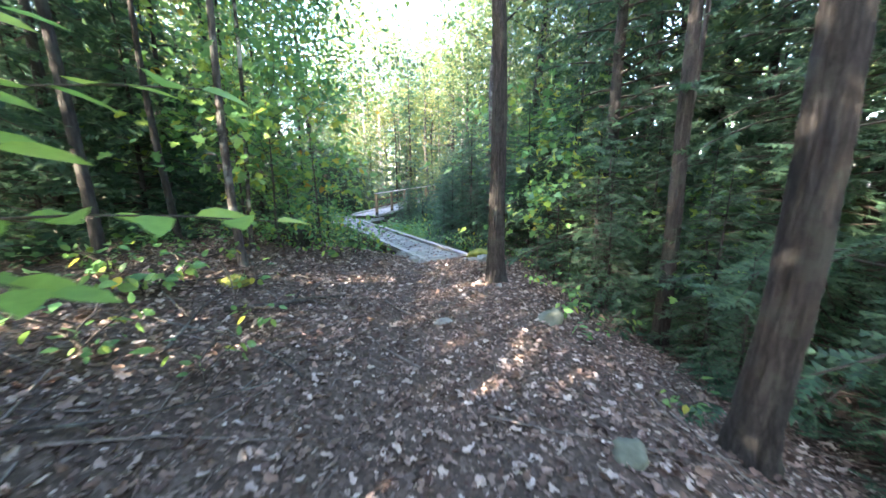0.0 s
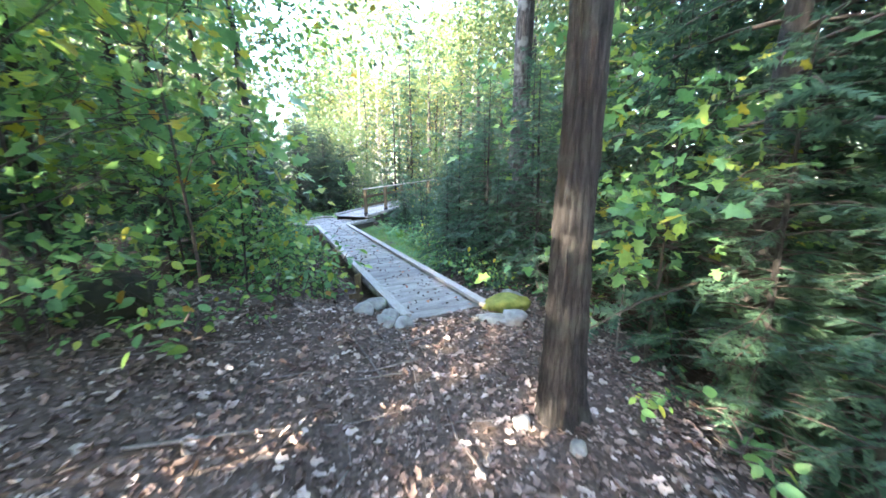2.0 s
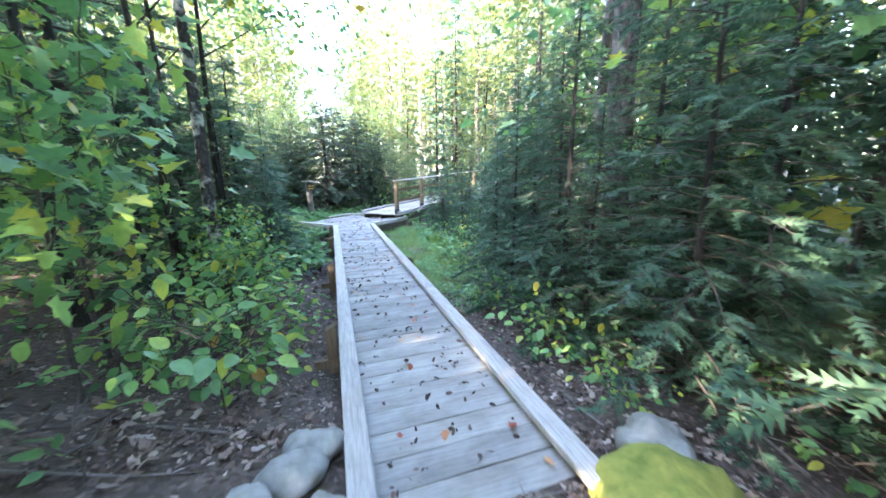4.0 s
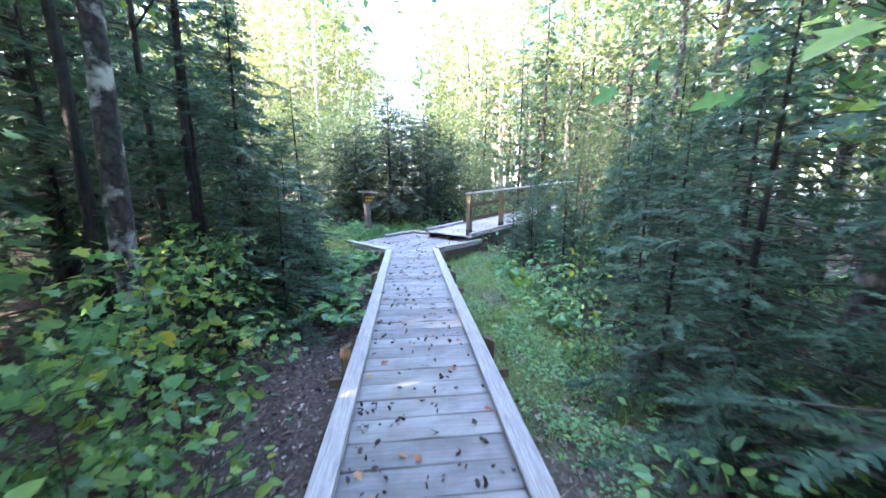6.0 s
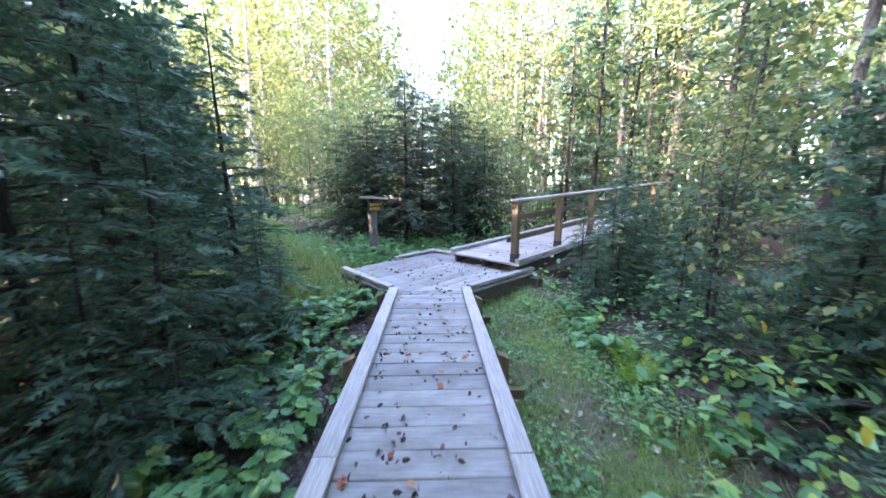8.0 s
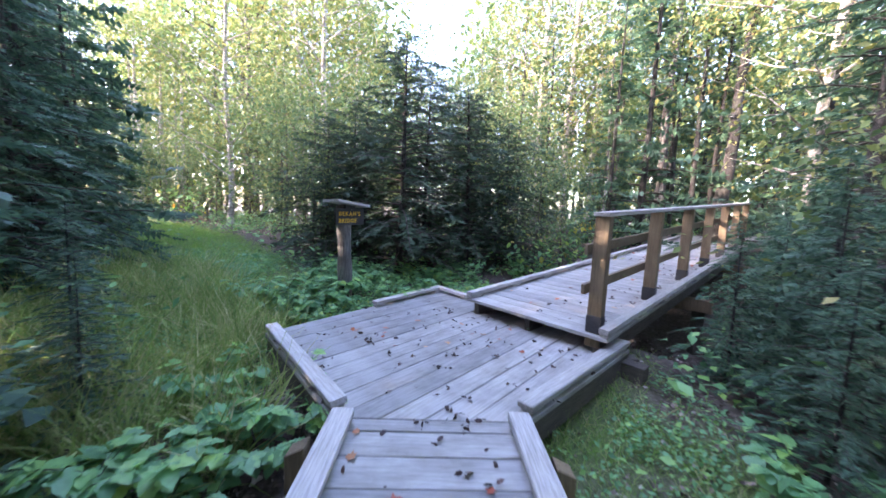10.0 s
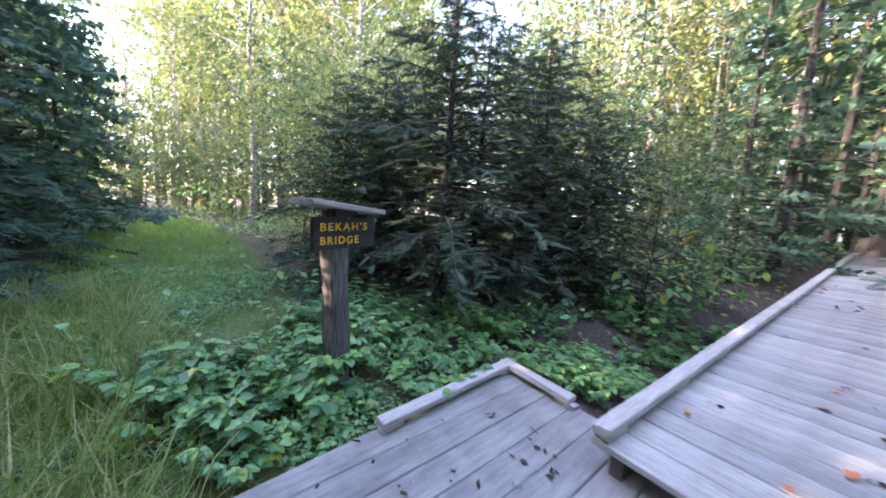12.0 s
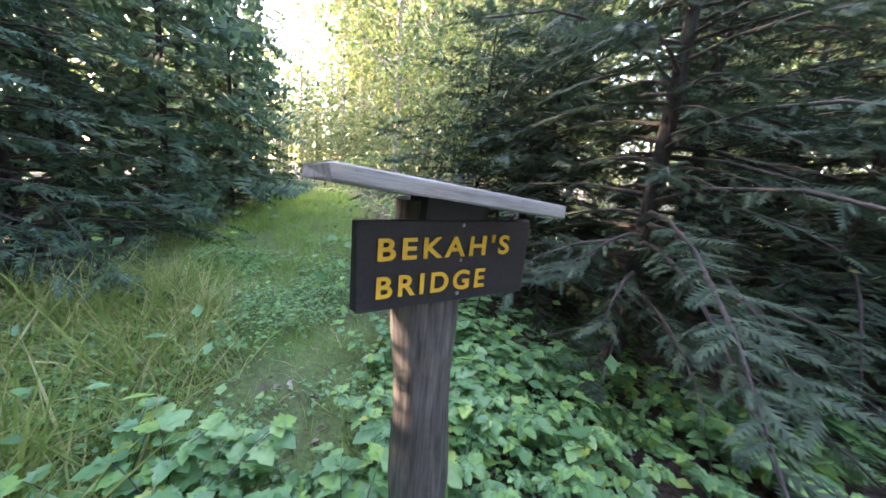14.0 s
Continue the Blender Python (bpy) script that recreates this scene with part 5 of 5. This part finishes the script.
def dead_branch(seed, x, y, turn, L, r):
    """A fallen forked branch, grey and bare, lying on the bank."""
    rng = np.random.default_rng(seed)
    d = np.array((math.cos(radians(turn)), math.sin(radians(turn)), 0))
    side = np.array((-d[1], d[0], 0))
    q = np.linspace(0, 1, 7)
    base = np.array((x, y, 0)) + d * (q * L)[:, None] + side * (0.05 * L * np.sin(q * 4 + seed))[:, None]
    base[:, 2] = [height(p[0], p[1]) + r * 0.8 + 0.03 for p in base]
    lines = [(base, np.linspace(r, r * 0.3, 7))]
    for k in range(5):
        p = base[1 + k]
        e = p + (d * rng.uniform(0.3, 0.8) + side * rng.choice((-1, 1)) * rng.uniform(0.4, 0.9)) * L * rng.uniform(0.15, 0.4)
        e[2] = height(e[0], e[1]) + rng.uniform(0.02, 0.14)
        lines.append(([p, (p + e) / 2 + rng.normal(0, 0.02, 3), e], (r * 0.45, r * 0.3, 0.002)))
    tagged(part("dead_branch", tubes("dead_branch", lines, 7), BARK_GREY), "bare grey fallen branch lying on the leaf litter", "branch", "fallen branches on the bank")


def dead_sapling(x, y):
    """A thin pale dead stem with a fork and a few bare twigs."""
    lines = [([(0, 0, -0.1), (0.02, 0.01, 0.35), (0.03, 0.0, 0.8), (0.0, 0.02, 1.05)], (0.012, 0.01, 0.008, 0.003)), ([(0.03, 0.0, 0.78), (-0.05, 0.02, 0.95), (-0.06, 0.02, 1.1)], (0.007, 0.005, 0.002)), ([(0.025, 0.0, 0.5), (0.12, 0.03, 0.62)], (0.005, 0.002))]
    ob = tagged(part("dead_sapling", tubes("dead_sapling", lines, 6), DRY_TWIG), "thin pale dead stem standing beside the trail", "sapling")
    ob.matrix_basis = at(x, y)


def arched_twig(x, y):
    """A bent dry twig, both ends in the ground."""
    q = np.linspace(0, math.pi, 12)
    pts = np.stack([-0.2 * np.cos(q), 0.05 * np.cos(q), 0.36 * np.sin(q) ** 0.8 - 0.03], 1)
    ob = tagged(part("arched_twig", tubes("arched_twig", [(pts, np.linspace(0.009, 0.005, 12))], 6), DRY_TWIG), "dry twig bent into an arch on the bank", "twig")
    ob.matrix_basis = at(x, y, -20)


litter()
for k, row in enumerate([(-3.95, -12.45, 20, 1.3, 0.035), (-4.3, -13.2, 70, 1.6, 0.014), (-3.9, -12.9, 150, 1.1, 0.01), (-4.7, -12.3, 40, 1.9, 0.016), (-3.6, -11.4, 110, 1.4, 0.011), (-4.9, -13.9, 10, 1.4, 0.012), (-3.4, -13.6, 120, 0.9, 0.008), (-4.3, -10.9, 60, 1.3, 0.012), (0.9, -11.2, -30, 1.2, 0.011), (1.1, -12.2, -50, 1.3, 0.01), (-2.3, -10.6, 60, 0.6, 0.007)]):
    dead_branch(130 + k, *row)
dead_sapling(1.45, -10.83)
arched_twig(-4.05, -12.0)
deck_leaves()
red_leaves()
grasses()
undergrowth()
ground_cover()
rngb = np.random.default_rng(31)
brs = [bramble(40 + k, h) for k, h in enumerate((0.34, 0.45, 0.55))]
spots = []
while len(spots) < 150:
    a = rngb.random()
    if a < 0.4:
        x, y = rngb.uniform(-2.4, 0.2), rngb.uniform(2.2, 4.9)
    elif a < 0.58:
        x, y = rngb.uniform(0.0, 4.2), rngb.uniform(3.6, 6.2)
    elif a < 0.78:
        x, y = rngb.uniform(-2.0, -0.9), rngb.uniform(-3.5, 0.6)
    else:
        x, y = rngb.uniform(1.8, 4.8), rngb.uniform(-5.0, 0.8)
    s = (x - BR0[0]) * BRD[0] + (y - BR0[1]) * BRD[1]
    v = (x - BR0[0]) * BRN[0] + (y - BR0[1]) * BRN[1]
    edge = (LC.x - BC.x) * (y - BC.y) - (LC.y - BC.y) * (x - BC.x)
    if not clear(x, y) or (s > -0.3 and v > -0.35 and s < 9) or (x + 1.29) ** 2 + (y - 2.98) ** 2 < 0.02:
        continue
    if (x + 0.87) ** 2 + (y - 2.13) ** 2 < 0.25 or (x - 0.1) ** 2 + (y - 3.5) ** 2 < 0.14:
        continue
    spots.append((x, y))
for k, (x, y) in enumerate(spots):
    m = at(x, y, rngb.uniform(0, 360), rngb.uniform(0.6, 1.1))
    if k < 3:
        brs[k].matrix_basis = m
    else:
        copy_thing(brs[k % 3], m)
low = []
while len(low) < 95:
    a = rngb.random()
    x, y = (rngb.uniform(-2.2, 0.5), rngb.uniform(2.0, 4.4)) if a < 0.55 else (rngb.uniform(0.1, 1.3), rngb.uniform(2.9, 4.3)) if a < 0.8 else (rngb.uniform(0.2, 2.4), rngb.uniform(3.2, 5.6))
    s = (x - BR0[0]) * BRD[0] + (y - BR0[1]) * BRD[1]
    v = (x - BR0[0]) * BRN[0] + (y - BR0[1]) * BRN[1]
    if clear(x, y) and clear(x + 0.12, y - 0.12) and clear(x - 0.1, y - 0.14) and not (s > -0.25 and v > -0.25) and (x + 1.29) ** 2 + (y - 2.98) ** 2 > 0.025:
        low.append((x, y))
for k in range(34):
    s, v = rngb.uniform(0.1, 4.6), rngb.uniform(-1.1, -0.33)
    x, y = BR0[0] + BRD[0] * s + BRN[0] * v, BR0[1] + BRD[1] * s + BRN[1] * v
    if clear(x, y) and clear(x + 0.12, y - 0.12) and clear(x - 0.1, y - 0.14):
        low.append((x, y))
for k, (x, y) in enumerate(low):
    copy_thing(brs[k % 3], at(x, y, rngb.uniform(0, 360), rngb.uniform(0.4, 0.62)))
f = fern("fern", "bright green fern beside the grass strip", 51, 8, 0.5, FERN)
f.matrix_basis = at(2.1, -1.85)
g = fern("fern", "golden autumn fern beyond the footbridge", 52, 14, 0.9, FERN_GOLD)
g.matrix_basis = at(6.3, 11.6)

# ---- planks, one by one ----
plank_meshes = [mesh_of(board_bm(1.2, PLANK - 0.006, 0.04, np.random.default_rng(90 + k)), "plank") for k in range(5)]
for me in plank_meshes:
    me.materials.append(DECK)
k, y = 0, BW_END + PLANK / 2
while y < -0.08:
    ob = part("plank", plank_meshes[(k * 3) % 5], None, boardwalk)
    ob.matrix_local = Matrix.Translation((rngd.uniform(-0.012, 0.012), y, rngd.uniform(-0.003, 0.003))) @ Matrix.Rotation(rngd.uniform(-0.006, 0.006) + (math.pi if k % 2 else 0), 4, "Z")
    y += PLANK
    k += 1
last = part("plank", board_bm(1.2, y - PLANK / 2 < -0.02 and abs(y - PLANK / 2) - 0.008 or 0.05, 0.04, np.random.default_rng(97)), DECK, boardwalk)
last.matrix_local = Matrix.Translation((0, (y - PLANK / 2) / 2, 0.0))
bridge_planks = [mesh_of(board_bm(BRW, PLANK - 0.006, 0.04, np.random.default_rng(190 + k)), "plank") for k in range(4)]
for me in bridge_planks:
    me.materials.append(DECK)
pitch = math.atan(BRS)
for k in range(int(BRL / PLANK)):
    s = PLANK * (k + 0.5)
    ob = part("plank", bridge_planks[(k * 3) % 4], None, bridge)
    ob.matrix_local = Matrix.Translation(on_bridge(s, BRW / 2, rngd.uniform(-0.002, 0.002))) @ Matrix.Rotation(BRA, 4, "Z") @ Matrix.Rotation(-pitch, 4, "Y") @ Matrix.Rotation(math.pi / 2, 4, "Z")
far_plank = mesh_of(board_bm(1.1, PLANK - 0.006, 0.04, np.random.default_rng(290)), "plank")
far_plank.materials.append(DECK)
for k in range(34):
    p = fa + FD * PLANK * (k + 0.5)
    ob = part("plank", far_plank, None, far_walk)
    ob.matrix_local = Matrix.Translation(p) @ Matrix.Rotation(radians(22 + 90), 4, "Z")
